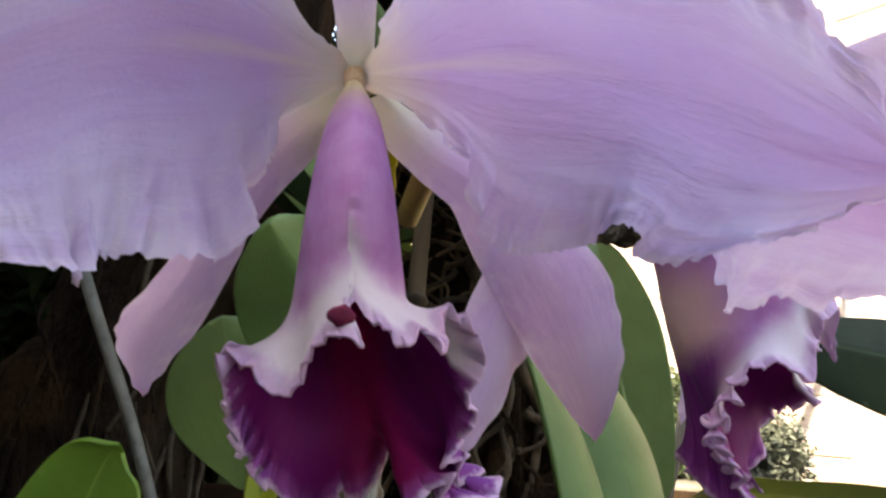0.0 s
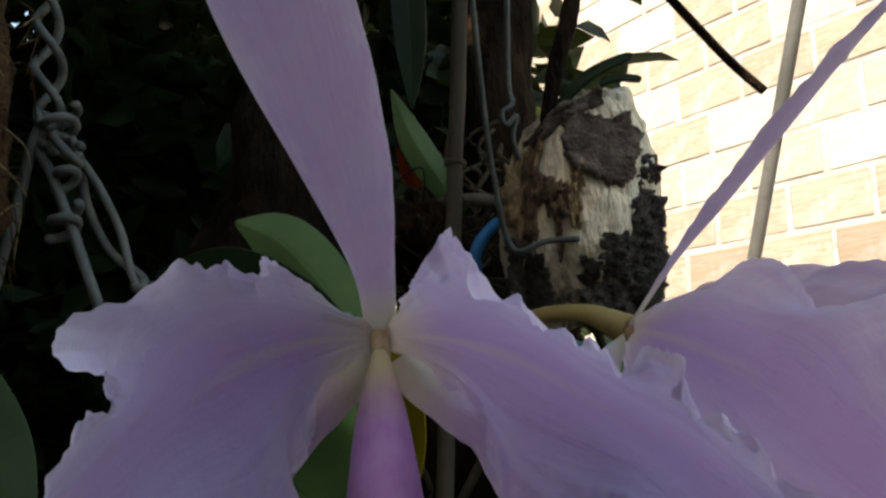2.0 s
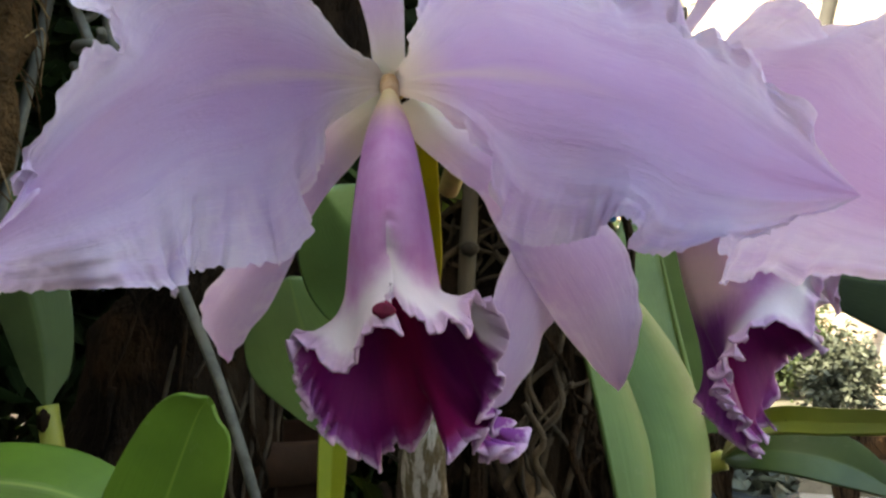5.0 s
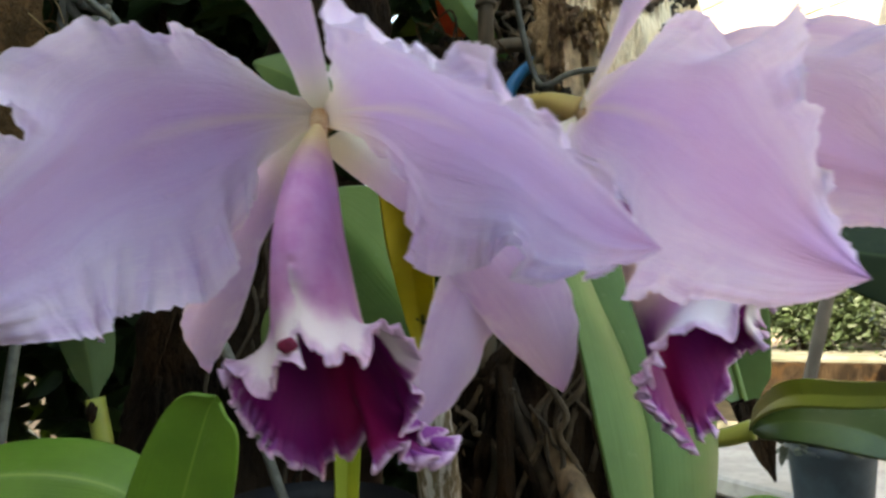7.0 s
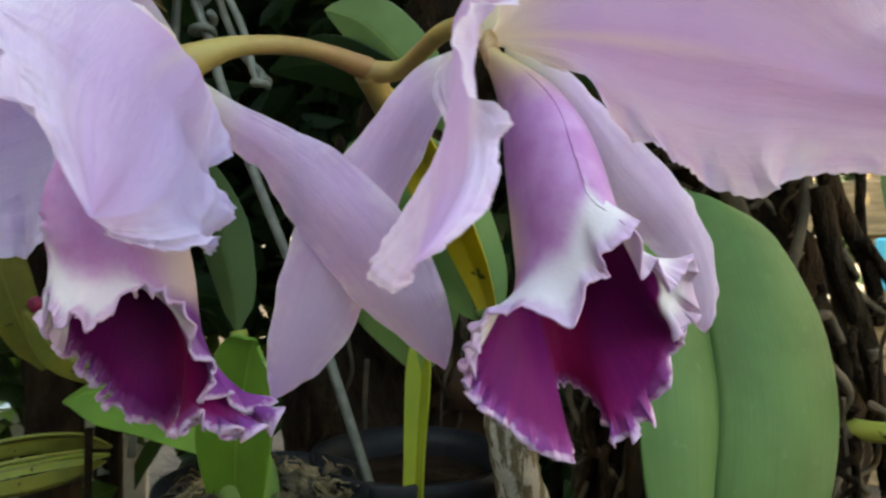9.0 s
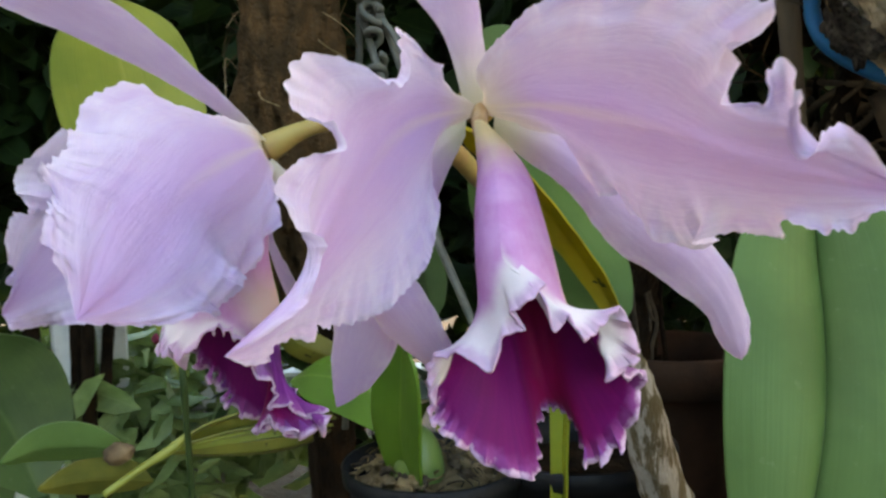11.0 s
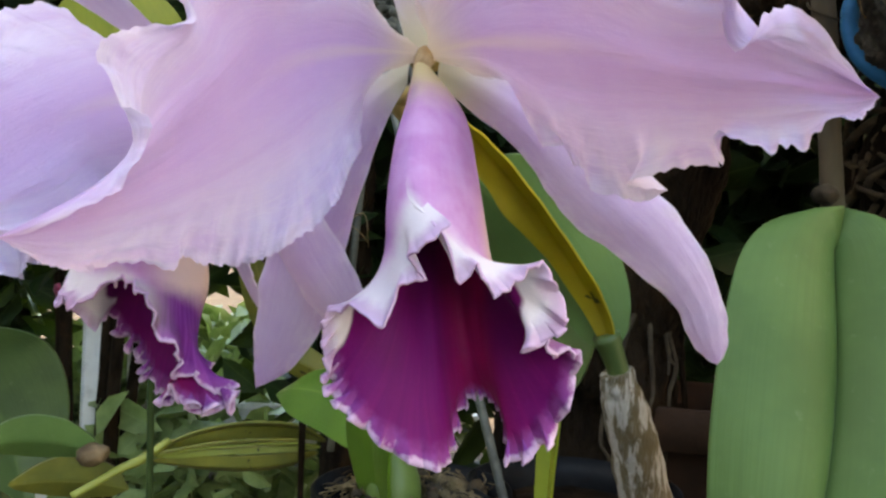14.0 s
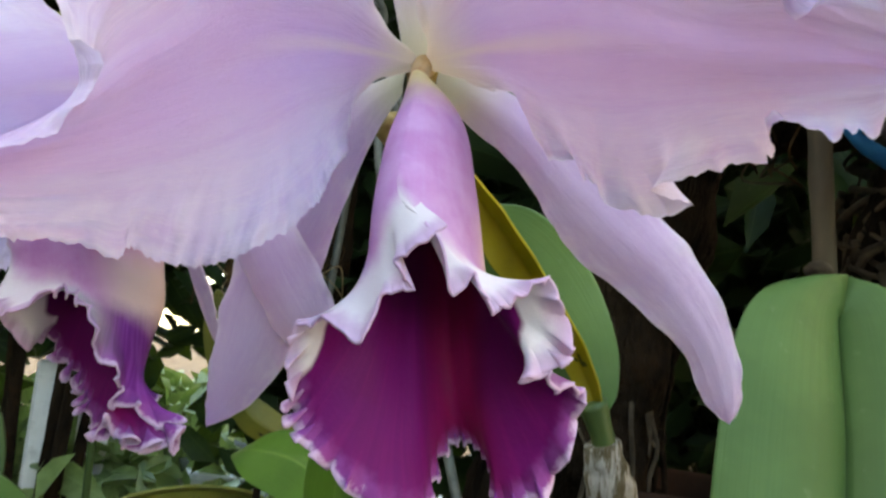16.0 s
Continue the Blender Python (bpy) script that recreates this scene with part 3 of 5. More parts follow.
FLOWER_A = dict(
    label="lilac orchid flower facing outwards, petals drooping forward", seed=11, gap=(0.002, -0.468),
    pedicel=[(0.213, -0.42, 0.062), (0.171, -0.30, 0.076), (0.131, -0.20, 0.074), (0.070, -0.09, 0.050), (0.0, -0.01, 0.0)],
    dorsal_sepal=dict(spine=[(0, 0, 0), (-0.02, 0.12, 0.11), (-0.07, 0.32, 0.25), (-0.14, 0.58, 0.39), (-0.20, 0.82, 0.47), (-0.22, 0.98, 0.48)], sides=[(-1, 0, 0), (-0.9, 0, -0.45), (-0.8, 0, -0.6)], up=[0.028, 0.040, 0.085, 0.130, 0.125, 0.08], dn=[0.032, 0.042, 0.075, 0.085, 0.08, 0.05], cup=0.2, seed=3, tip=3.0, base=0.02, frill=0.015),
    left_sepal=dict(
        upper=[(-0.02, 0.0, -0.012), (-0.125, -0.03, -0.075), (-0.215, -0.11, -0.175), (-0.31, -0.23, -0.31), (-0.396, -0.33, -0.408), (-0.427, -0.36, -0.468), (-0.393, -0.37, -0.533), (-0.355, -0.372, -0.585)],
        lower=[(0.012, 0.0, -0.075), (-0.072, -0.045, -0.168), (-0.153, -0.12, -0.26), (-0.183, -0.17, -0.329), (-0.236, -0.25, -0.425), (-0.306, -0.33, -0.517), (-0.341, -0.36, -0.565), (-0.355, -0.372, -0.585)], bow=0.22, frill=0.0004, seed=4, pleat=0.006, crimp=0.0),
    right_sepal=dict(
        upper=[(0.055, 0.01, -0.03), (0.16, 0.01, -0.09), (0.27, 0.0, -0.14), (0.37, -0.02, -0.19), (0.485, -0.04, -0.29), (0.545, -0.085, -0.40), (0.562, -0.14, -0.53), (0.532, -0.175, -0.617)],
        lower=[(-0.004, 0.005, -0.070), (0.112, -0.01, -0.166), (0.186, -0.02, -0.215), (0.233, -0.035, -0.291), (0.28, -0.05, -0.357), (0.36, -0.08, -0.462), (0.465, -0.14, -0.566), (0.532, -0.175, -0.617)], bow=-0.16, frill=0.0004, seed=5, pleat=0.006, crimp=0.0),
    left_petal=dict(
        upper=[(-0.01, 0.01, 0.02), (-0.07, 0.06, 0.04), (-0.16, 0.22, 0.08), (-0.21, 0.32, 0.09), (-0.24, 0.35, 0.06), (-0.31, 0.42, 0.05), (-0.41, 0.50, -0.05), (-0.39, 0.49, -0.12), (-0.35, 0.49, -0.15), (-0.39, 0.53, -0.21), (-0.45, 0.51, -0.30), (-0.43, 0.50, -0.34), (-0.48, 0.53, -0.42)],
        middle=[(0, 0, 0), (-0.13, 0.07, -0.02), (-0.22, 0.17, -0.06), (-0.29, 0.27, -0.12), (-0.36, 0.38, -0.21), (-0.43, 0.48, -0.33), (-0.48, 0.53, -0.42)],
        lower=[(-0.02, 0.01, -0.03), (-0.12, 0.05, -0.12), (-0.13, 0.08, -0.21), (-0.14, 0.14, -0.31), (-0.16, 0.22, -0.39), (-0.25, 0.29, -0.41), (-0.295, 0.33, -0.42), (-0.285, 0.35, -0.45), (-0.36, 0.40, -0.45), (-0.46, 0.49, -0.47), (-0.48, 0.53, -0.42)], frill=0.0022, seed=21, pleat=0.019),
    right_petal=dict(
        upper=[(0.01, 0.01, 0.02), (0.04, 0.06, 0.055), (0.05, 0.17, 0.08), (0.055, 0.31, 0.095), (0.08, 0.46, 0.095), (0.13, 0.53, 0.025), (0.18, 0.56, -0.03), (0.22, 0.59, -0.075), (0.265, 0.635, -0.075), (0.315, 0.65, -0.08), (0.345, 0.65, -0.145), (0.41, 0.68, -0.19), (0.46, 0.67, -0.26), (0.525, 0.675, -0.335)],
        middle=[(0, 0, 0), (0.11, 0.09, -0.01), (0.21, 0.22, -0.05), (0.30, 0.37, -0.12), (0.39, 0.49, -0.20), (0.46, 0.59, -0.28), (0.525, 0.675, -0.335)],
        lower=[(0.02, 0.01, -0.03), (0.09, 0.03, -0.06), (0.17, 0.07, -0.12), (0.19, 0.12, -0.23), (0.21, 0.20, -0.33), (0.26, 0.26, -0.355), (0.33, 0.29, -0.34), (0.395, 0.30, -0.31), (0.40, 0.35, -0.37), (0.46, 0.46, -0.37), (0.49, 0.60, -0.36), (0.525, 0.675, -0.335)], frill=0.0020, seed=31, pleat=0.019),
    lip=dict(axis=[(0.0, 0.02, -0.03), (0.002, 0.105, -0.145), (0.008, 0.158, -0.28), (0.018, 0.145, -0.42)], lat=(1, 0, 0), rx=[0.012, 0.042, 0.062, 0.080], ry=[0.02, 0.107, 0.146, 0.150], rim=RIM_A, cleft=16, wing=1.95, flare=0.45, notch=0.12, frill=0.020),
)
FLOWER_B = dict(
    label="lilac orchid flower turned aside, petals drooping forward", seed=47,
    pedicel=[(-0.19, -0.405, 0.007), (-0.119, -0.36, 0.007), (-0.084, -0.28, 0.031), (-0.06, -0.18, 0.048), (-0.037, -0.09, 0.040), (0.0, -0.01, 0.0)],
    dorsal_sepal=dict(spine=[(0, 0, 0), (-0.01, 0.14, 0.15), (-0.03, 0.27, 0.25), (-0.055, 0.42, 0.37), (-0.08, 0.57, 0.49), (-0.10, 0.72, 0.60)], sides=[(-0.85, 0.5, 0)] * 2, up=[0.032, 0.048, 0.095, 0.125, 0.11, 0.06], dn=[0.032, 0.040, 0.060, 0.070, 0.065, 0.04], cup=0.2, seed=7, tip=3.0, base=0.02, frill=0.02),
    left_sepal=dict(
        upper=[(-0.03, 0.0, -0.01), (-0.15, 0.0, -0.075), (-0.24, -0.03, -0.19), (-0.36, -0.07, -0.36), (-0.407, -0.10, -0.52), (-0.425, -0.12, -0.65), (-0.415, -0.12, -0.735)],
        lower=[(-0.035, 0.0, -0.06), (-0.077, 0.0, -0.138), (-0.14, -0.04, -0.27), (-0.20, -0.08, -0.45), (-0.25, -0.10, -0.59), (-0.34, -0.12, -0.695), (-0.415, -0.12, -0.735)], bow=0.16, frill=0.0004, seed=8, pleat=0.006, crimp=0.0),
    right_sepal=dict(
        upper=[(0.035, 0.01, -0.015), (0.14, 0.01, -0.045), (0.224, -0.01, -0.089), (0.318, -0.03, -0.165), (0.481, -0.07, -0.281), (0.547, -0.10, -0.362), (0.602, -0.13, -0.469), (0.626, -0.16, -0.567), (0.607, -0.18, -0.625)],
        lower=[(0.03, 0.0, -0.06), (0.105, -0.01, -0.125), (0.176, -0.02, -0.178), (0.246, -0.05, -0.262), (0.30, -0.075, -0.338), (0.414, -0.10, -0.416), (0.51, -0.13, -0.50), (0.555, -0.16, -0.585), (0.607, -0.18, -0.625)], bow=-0.16, frill=0.0004, seed=9, pleat=0.006, crimp=0.0),
    left_petal=dict(
        upper=[(-0.02, 0.01, 0.02), (-0.06, 0.10, 0.04), (-0.07, 0.25, 0.07), (-0.09, 0.39, 0.10), (-0.09, 0.46, 0.03), (-0.15, 0.62, 0.0), (-0.20, 0.67, -0.05), (-0.18, 0.62, -0.12), (-0.22, 0.69, -0.18), (-0.18, 0.65, -0.28), (-0.19, 0.70, -0.36), (-0.28, 0.77, -0.42)],
        middle=[(0, 0, 0), (-0.07, 0.10, -0.02), (-0.12, 0.23, -0.06), (-0.15, 0.37, -0.13), (-0.18, 0.50, -0.23), (-0.22, 0.64, -0.34), (-0.28, 0.77, -0.42)],
        lower=[(-0.02, 0.01, -0.02), (-0.10, 0.04, -0.06), (-0.12, 0.08, -0.16), (-0.08, 0.20, -0.26), (-0.09, 0.25, -0.34), (-0.17, 0.29, -0.42), (-0.25, 0.33, -0.45), (-0.27, 0.42, -0.44), (-0.29, 0.52, -0.45), (-0.28, 0.67, -0.455), (-0.28, 0.77, -0.42)], frill=0.0022, seed=51, pleat=0.019),
    right_petal=dict(
        upper=[(0.02, 0.01, 0.02), (0.01, 0.12, 0.07), (0.08, 0.25, 0.11), (0.17, 0.42, 0.13), (0.30, 0.58, 0.11), (0.41, 0.67, 0.07), (0.45, 0.65, 0.01), (0.43, 0.60, -0.05), (0.46, 0.60, -0.09), (0.50, 0.62, -0.06), (0.53, 0.58, -0.14), (0.60, 0.58, -0.15), (0.68, 0.55, -0.23)],
        middle=[(0, 0, 0), (0.12, 0.09, -0.01), (0.24, 0.21, -0.05), (0.36, 0.33, -0.10), (0.48, 0.44, -0.16), (0.59, 0.52, -0.20), (0.68, 0.55, -0.23)],
        lower=[(0.03, 0.01, -0.02), (0.14, 0.04, -0.06), (0.23, 0.08, -0.12), (0.29, 0.13, -0.22), (0.35, 0.18, -0.27), (0.43, 0.25, -0.325), (0.46, 0.34, -0.29), (0.52, 0.48, -0.29), (0.58, 0.53, -0.28), (0.65, 0.55, -0.26), (0.68, 0.55, -0.23)], frill=0.0022, seed=61, pleat=0.019),
    lip=dict(axis=[(0.0, 0.02, -0.03), (0.055, 0.110, -0.145), (0.074, 0.17, -0.27), (0.092, 0.20, -0.40)], lat=(1, 0, 0), rx=[0.012, 0.050, 0.072, 0.084], ry=[0.02, 0.105, 0.140, 0.150], rim=RIM_B, cleft=17, wing=1.95, flare=0.45, notch=0.22, frill=0.020),
)
HEART_A, TURN_A = D(-0.188, 1.401, 0.679), 14.4
HEART_B, TURN_B = D(0.345, 1.748, 0.726), 50.0

orchid = thing("orchid_plant", "orchid with two lilac flowers, strap leaves and a papery whitish cane", "orchid", D(-0.35, 3.3, -1.5))


def here(m):
    """A pose in the world, as seen from the plant's own base."""
    return orchid.matrix_basis.inverted() @ m


flower(orchid, FLOWER_A, here(Matrix.Translation(HEART_A) @ Matrix.Rotation(radians(TURN_A), 4, "Z")))
flower(orchid, FLOWER_B, here(Matrix.Translation(HEART_B) @ Matrix.Rotation(radians(TURN_B), 4, "Z")))
world_m = here(Matrix())


def pts(*rows):
    return [tuple(D(*r)) for r in rows]


stalk = part("flower_stalk", tube("flower_stalk", pts((-0.17, 2.08, 0.59), (-0.135, 2.0, 0.645), (-0.10, 1.92, 0.69), (-0.087, 1.863, 0.733)), [0.0030, 0.0032, 0.0034, 0.0036]), PEDICEL, orchid, "", world_m)
part("spathe", blade("spathe", pts((-0.375, 2.86, 0.0), (-0.38, 2.78, 0.17), (-0.345, 2.55, 0.42), (-0.31, 2.32, 0.62), (-0.27, 2.14, 0.74), (-0.20, 2.0, 0.78)), [(1, 0.5, 0), (1, 0.5, 0)], [0.0025, 0.005, 0.0075, 0.0072, 0.006, 0.003], [0.0025, 0.005, 0.0075, 0.0072, 0.006, 0.003], 60, 24, fold=-0.45, tip=5, base=0.05, frill=0.16, waves_at=(1, 4)), SPATHE, orchid, "yellow dry sheath with brown spots", world_m, 0.0008)
part("petiole", tube("petiole", pts((-0.373, 2.9, -0.12), (-0.372, 2.87, -0.04), (-0.37, 2.82, 0.06)), [0.0045, 0.004, 0.005], 14, 12), LEAF_DEEP, orchid, "", world_m)
cane = part("cane", tube("cane", pts((-0.38, 2.88, -0.07), (-0.38, 2.95, -0.27), (-0.38, 3.07, -0.64), (-0.37, 3.2, -1.0), (-0.35, 3.3, -1.5)), [0.0060, 0.0084, 0.0096, 0.0100, 0.008], 70, 20, 0.10, 3), BULB, orchid, "old cane in flaking whitish sheath", world_m)
part("leaf", blade("leaf", pts((-0.37, 2.86, -0.02), (-0.42, 2.80, 0.20), (-0.51, 2.64, 0.40), (-0.59, 2.48, 0.54), (-0.64, 2.36, 0.64)), [(0.75, 0.45, 0.5), (0.75, 0.45, 0.5)], [0.004, 0.013, 0.022, 0.024, 0.016], [0.006, 0.018, 0.026, 0.024, 0.015], 60, 26, fold=0.25, tip=4, base=0.1, frill=0.02, waves_at=(1, 2)), LEAF_MID, orchid, "", world_m, 0.0015)
part("leaf", blade("leaf", pts((-0.72, 2.88, -0.24), (-0.75, 2.86, -0.10), (-0.80, 2.83, 0.06), (-0.86, 2.79, 0.22), (-0.90, 2.76, 0.38)), [(0.9, 0.3, 0.3), (0.9, 0.3, 0.3)], [0.004, 0.016, 0.026, 0.027, 0.018], [0.004, 0.016, 0.026, 0.027, 0.018], 60, 26, fold=0.3, tip=4, base=0.1, frill=0.02, waves_at=(1, 2)), LEAF, orchid, "", world_m, 0.0015)


def strap(spine, side, w, fold=0.25, tip=6, cup=0.0, frill=0.02, seed=1, base=0.3, waves_at=(0.6, 1.8), notch=0.0):
    return blade("leaf", pts(*spine), side, [S * x for x in w], [S * x for x in w], 60, 28, fold=fold, tip=tip, base=base, frill=frill, seed=seed, waves_at=waves_at, cup=cup, notch=notch)


# the broad leaf beside it belongs to the same plant


def folded_leaf(left, mid, right, tip=20.0, notch=0.0, swell=0.11):
    """A broad leaf folded along its midrib, between two edges, with a rounded end notched at the rib."""
    nu, nv = 90, 81
    L, M, R = (spline(pts(*q), nu) for q in (left, mid, right))
    U, V = np.meshgrid(np.linspace(0, 1, nu), np.linspace(-1, 1, nv), indexing="ij")
    shut = (1 - U**tip) ** 0.5
    arm = np.where(V[..., None] < 0, (L - M)[:, None], (R - M)[:, None])
    nor = unit(np.cross(np.gradient(M, axis=0), R - L))[:, None]
    width = np.linalg.norm(arm, axis=-1, keepdims=True)
    v = np.abs(V)[..., None]
    p = M[:, None] + arm * v * shut[..., None] - nor * width * swell * np.sin(np.pi * v)
    p = p + nor * 0.0035 * np.exp(-v / 0.10)
    p = p - unit(np.gradient(M, axis=0))[:, None] * (notch * U**16 * np.exp(-((V / 0.25) ** 2)))[..., None]
    return grid("leaf", p, {"u": U, "v": V})


part("leaf", folded_leaf([(0.50, 2.78, -2.2), (0.49, 2.66, -1.2), (0.433, 2.58, -0.7), (0.363, 2.575, -0.45), (0.309, 2.614, -0.2), (0.256, 2.693, 0.05), (0.188, 2.816, 0.3), (0.13, 2.93, 0.50)],
                         [(0.52, 2.85, -2.2), (0.52, 2.76, -1.2), (0.51, 2.74, -0.7), (0.502, 2.765, -0.45), (0.485, 2.857, -0.2), (0.40, 3.0, 0.05), (0.275, 3.16, 0.3), (0.19, 3.27, 0.49)],
                         [(0.56, 2.95, -2.2), (0.61, 3.03, -1.2), (0.686, 3.118, -0.7), (0.738, 3.157, -0.45), (0.739, 3.209, -0.2), (0.674, 3.282, 0.05), (0.529, 3.382, 0.3), (0.41, 3.46, 0.46)], notch=0.012), LEAF_BROAD, orchid, "broad folded green leaf", world_m, 0.0018)
stem_y = part("young_shoot", strap([(-0.71, 2.80, -2.0), (-0.72, 2.83, -1.0), (-0.72, 2.84, -0.6), (-0.73, 2.88, -0.2), (-0.74, 2.90, 0.05)], [(1, 0.3, 0), (1, 0.3, 0)], [0.04, 0.045, 0.045, 0.06, 0.03], -0.8, 5, base=0.05), YOUNG, orchid, "yellow-green folded young leaf", world_m, 0.001)

# ---- setting ----


def box(name, size, bevel=0.0):
    bm = bmesh.new()
    bmesh.ops.create_cube(bm, size=1)
    bmesh.ops.scale(bm, vec=size, verts=bm.verts)
    if bevel:
        bmesh.ops.bevel(bm, geom=bm.edges, offset=bevel, segments=1, affect="EDGES")
    me = bpy.data.meshes.new(name)
    bm.to_mesh(me)
    bm.free()
    return me


def gnarl(me, amp, freq, seed, along=(1, 1, 1)):
    """Pushes a mesh in and out along its normals by noise at three scales."""
    off = Vector((seed * 2.3, seed * 5.1, seed * 0.7))
    k = Vector(along)
    moved = []
    for v in me.vertices:
        q = Vector((v.co.x * k.x, v.co.y * k.y, v.co.z * k.z)) * freq + off
        moved.append(v.co + v.normal * amp * (noise.noise(q) + 0.5 * noise.noise(q * 2.7) + 0.25 * noise.noise(q * 7.1)))
    for v, q in zip(me.vertices, moved):
        v.co = q
    me.update()
    return me


def leaf_cloud(name, centre, radii, n, size, seed, droop=0.4, hollow=0.0, slim=0.24):
    """Many small pointed leaves, each creased along its middle, strewn through a lens of space with gaps."""
    r = np.random.RandomState(seed)
    d = unit(r.normal(size=(n, 3)))
    rad = (hollow + (1 - hollow) * r.uniform(0, 1, n)) ** 0.45
    clump = r.normal(size=(max(6, n // 60), 3)) * 0.5
    c = d * rad[:, None]
    c = 0.55 * c + 0.45 * clump[r.randint(0, len(clump), n)] + r.normal(size=(n, 3)) * 0.07
    c = c * np.array(radii) + np.array(centre)
    ax = unit(r.normal(size=(n, 3)) * np.array([1, 1, 0.6]) - np.array([0, 0, droop]))
    sd = unit(np.cross(ax, r.normal(size=(n, 3))))
    up = np.cross(sd, ax)
    L = size * r.uniform(0.6, 1.4, n)[:, None]
    W = L * slim * r.uniform(0.8, 1.2, n)[:, None]
    rows = [(0, 0, 0), (0.35, 0, -0.06), (0.72, 0, -0.10), (1, 0, -0.16), (0.33, 0.9, 0.08), (0.70, 0.75, 0.02), (0.33, -0.9, 0.08), (0.70, -0.75, 0.02)]
    p = np.stack([c + ax * L * a + sd * W * w + up * L * h for a, w, h in rows], 1)
    base = (np.arange(n) * 8)[:, None]
    tri = np.array([[0, 1, 4], [2, 3, 5], [0, 6, 1], [2, 7, 3]])
    quad = np.array([[1, 2, 5, 4], [1, 6, 7, 2]])
    faces = [list(f) for f in (base[:, None] + tri[None]).reshape(-1, 3)] + [list(f) for f in (base[:, None] + quad[None]).reshape(-1, 4)]
    me = bpy.data.meshes.new(name)
    me.from_pydata(p.reshape(-1, 3).tolist(), [], [[int(x) for x in f] for f in faces])
    u = np.tile(np.array([x[0] for x in rows], np.float32), n)
    v = np.tile(np.array([x[1] for x in rows], np.float32), n)
    for key, val in (("u", u), ("v", v)):
        me.attributes.new(key, "FLOAT", "POINT").data.foreach_set("value", val)
    me.polygons.foreach_set("use_smooth", np.ones(len(me.polygons), bool))
    return me


bm = bmesh.new()
bmesh.ops.create_grid(bm, x_segments=60, y_segments=60, size=80)
for v in bm.verts:
    if v.co.length < 12:
        v.co.z += 0.03 * noise.noise(v.co * 1.7)
me = bpy.data.meshes.new("ground")
bm.to_mesh(me)
bm.free()
ground = tagged(part("ground", me, SOIL, None, "", Matrix.Translation((0, 0, -0.03))), "dark bare garden soil", "ground", kind="structure")
paving = tagged(part("pavement", box("pavement", (5.0, 3.4, 0.06), 0.01), CONCRETE, None, "", pose(2.4, 2.6, 0.0, 0, 0, -46)), "pale worn concrete paving", "pavement", kind="structure")

# brick wall: courses of hollow clay blocks in half bond, joints recessed
WALL_M = pose(1.184, 3.176, 0, 0, 0, -46.2)
brick_wall = part("wall_brick", box("wall_brick", (7.6, 0.10, 3.2)), MORTAR, None, "", WALL_M @ Matrix.Translation((-1.0, 0.065, 1.6)))
tagged(brick_wall, "sunlit bare wall of hollow clay bricks", "wall", kind="structure")
# Unseen wall behind the camera, added to keep the sun off the flowers.
sun_block_wall = part("wall_sun_block", box("wall_sun_block", (8.6, 0.2, 2.4)), PLASTER, None, "", pose(1.2, -1.75, 1.2, 0, 0, -8))
tagged(sun_block_wall, "unseen plain wall added to shade the orchid", "wall", kind="structure")
# Unseen wall added on the left to cut sky light.
sky_block_wall = part("wall_sky_block", box("wall_sky_block", (0.2, 1.0, 2.8)), PLASTER, None, "", pose(-2.0, -0.84, 1.4, 0, 0, -8))
tagged(sky_block_wall, "unseen plain wall added to shade the orchid", "wall", kind="structure")

# ---- trees and shrubs ----


def shrub(name, label, centre, radii, n, size, mat, seed, stems, **kw):
    c = D(*centre)
    ob = thing(name, label, "shrub", (c.x, c.y, 0), name.replace("_", " ") + "s of the garden")
    crown = part("crown", leaf_cloud("crown", (0, 0, c.z), [S * x for x in radii], n, size * S, seed, **kw), mat, ob)
    tagged(crown, kind="stuff")
    r = random.Random(seed)
    for k in range(stems):
        x, y = (r.uniform(-0.4, 0.4) * radii[i] * S for i in (0, 1))
        z = c.z + r.uniform(-0.1, 0.5) * radii[2] * S
        part("stem", tube("stem", [(x * 0.3, y * 0.3, -0.02), (x * 0.5 + r.uniform(-0.04, 0.04), y * 0.5, z * 0.5), (x, y, z)], [0.012, 0.009, 0.004], 24, 8, 0.2, seed + k), BARK, ob)
    return ob


shrub("dark_shrub", "dense green shrub, deep shade put into its leaf colour", (-4.6, 7.0, 2.0), (3.4, 2.0, 4.6), 6000, 0.5, LEAF_DARK, 3, 7)
shrub("dark_shrub", "dense green shrub, deep shade put into its leaf colour", (-8.0, 5.2, 2.0), (2.6, 2.8, 4.4), 5200, 0.6, LEAF_DARK, 4, 6)
shrub("dark_shrub", "dense green shrub, deep shade put into its leaf colour", (-10.5, 1.4, 3.2), (2.6, 3.6, 3.4), 4200, 0.8, LEAF_DARK, 5, 5)
shrub("dark_shrub", "dense green shrub, deep shade put into its leaf colour", (-5.4, 10.0, 4.5), (2.4, 1.6, 4.0), 3200, 0.6, LEAF_DARK, 6, 4)
# Added only to black out a bright gap between cane and trunk.
shrub("dark_shrub", "dense green shrub, deep shade put into its leaf colour", (-2.3, 7.8, -1.8), (1.4, 0.9, 2.8), 5200, 0.5, LEAF_DARK, 16, 4)
shrub("dark_shrub", "dense green shrub, deep shade put into its leaf colour", (-13.5, -1.6, 0.0), (2.4, 2.6, 4.6), 3800, 0.8, LEAF_DARK, 36, 5)
shrub("low_shrub", "low leafy plants in half shade", (-12.5, 2.6, -2.9), (3.2, 4.6, 2.2), 2600, 0.7, LEAF_PALE, 7, 3)
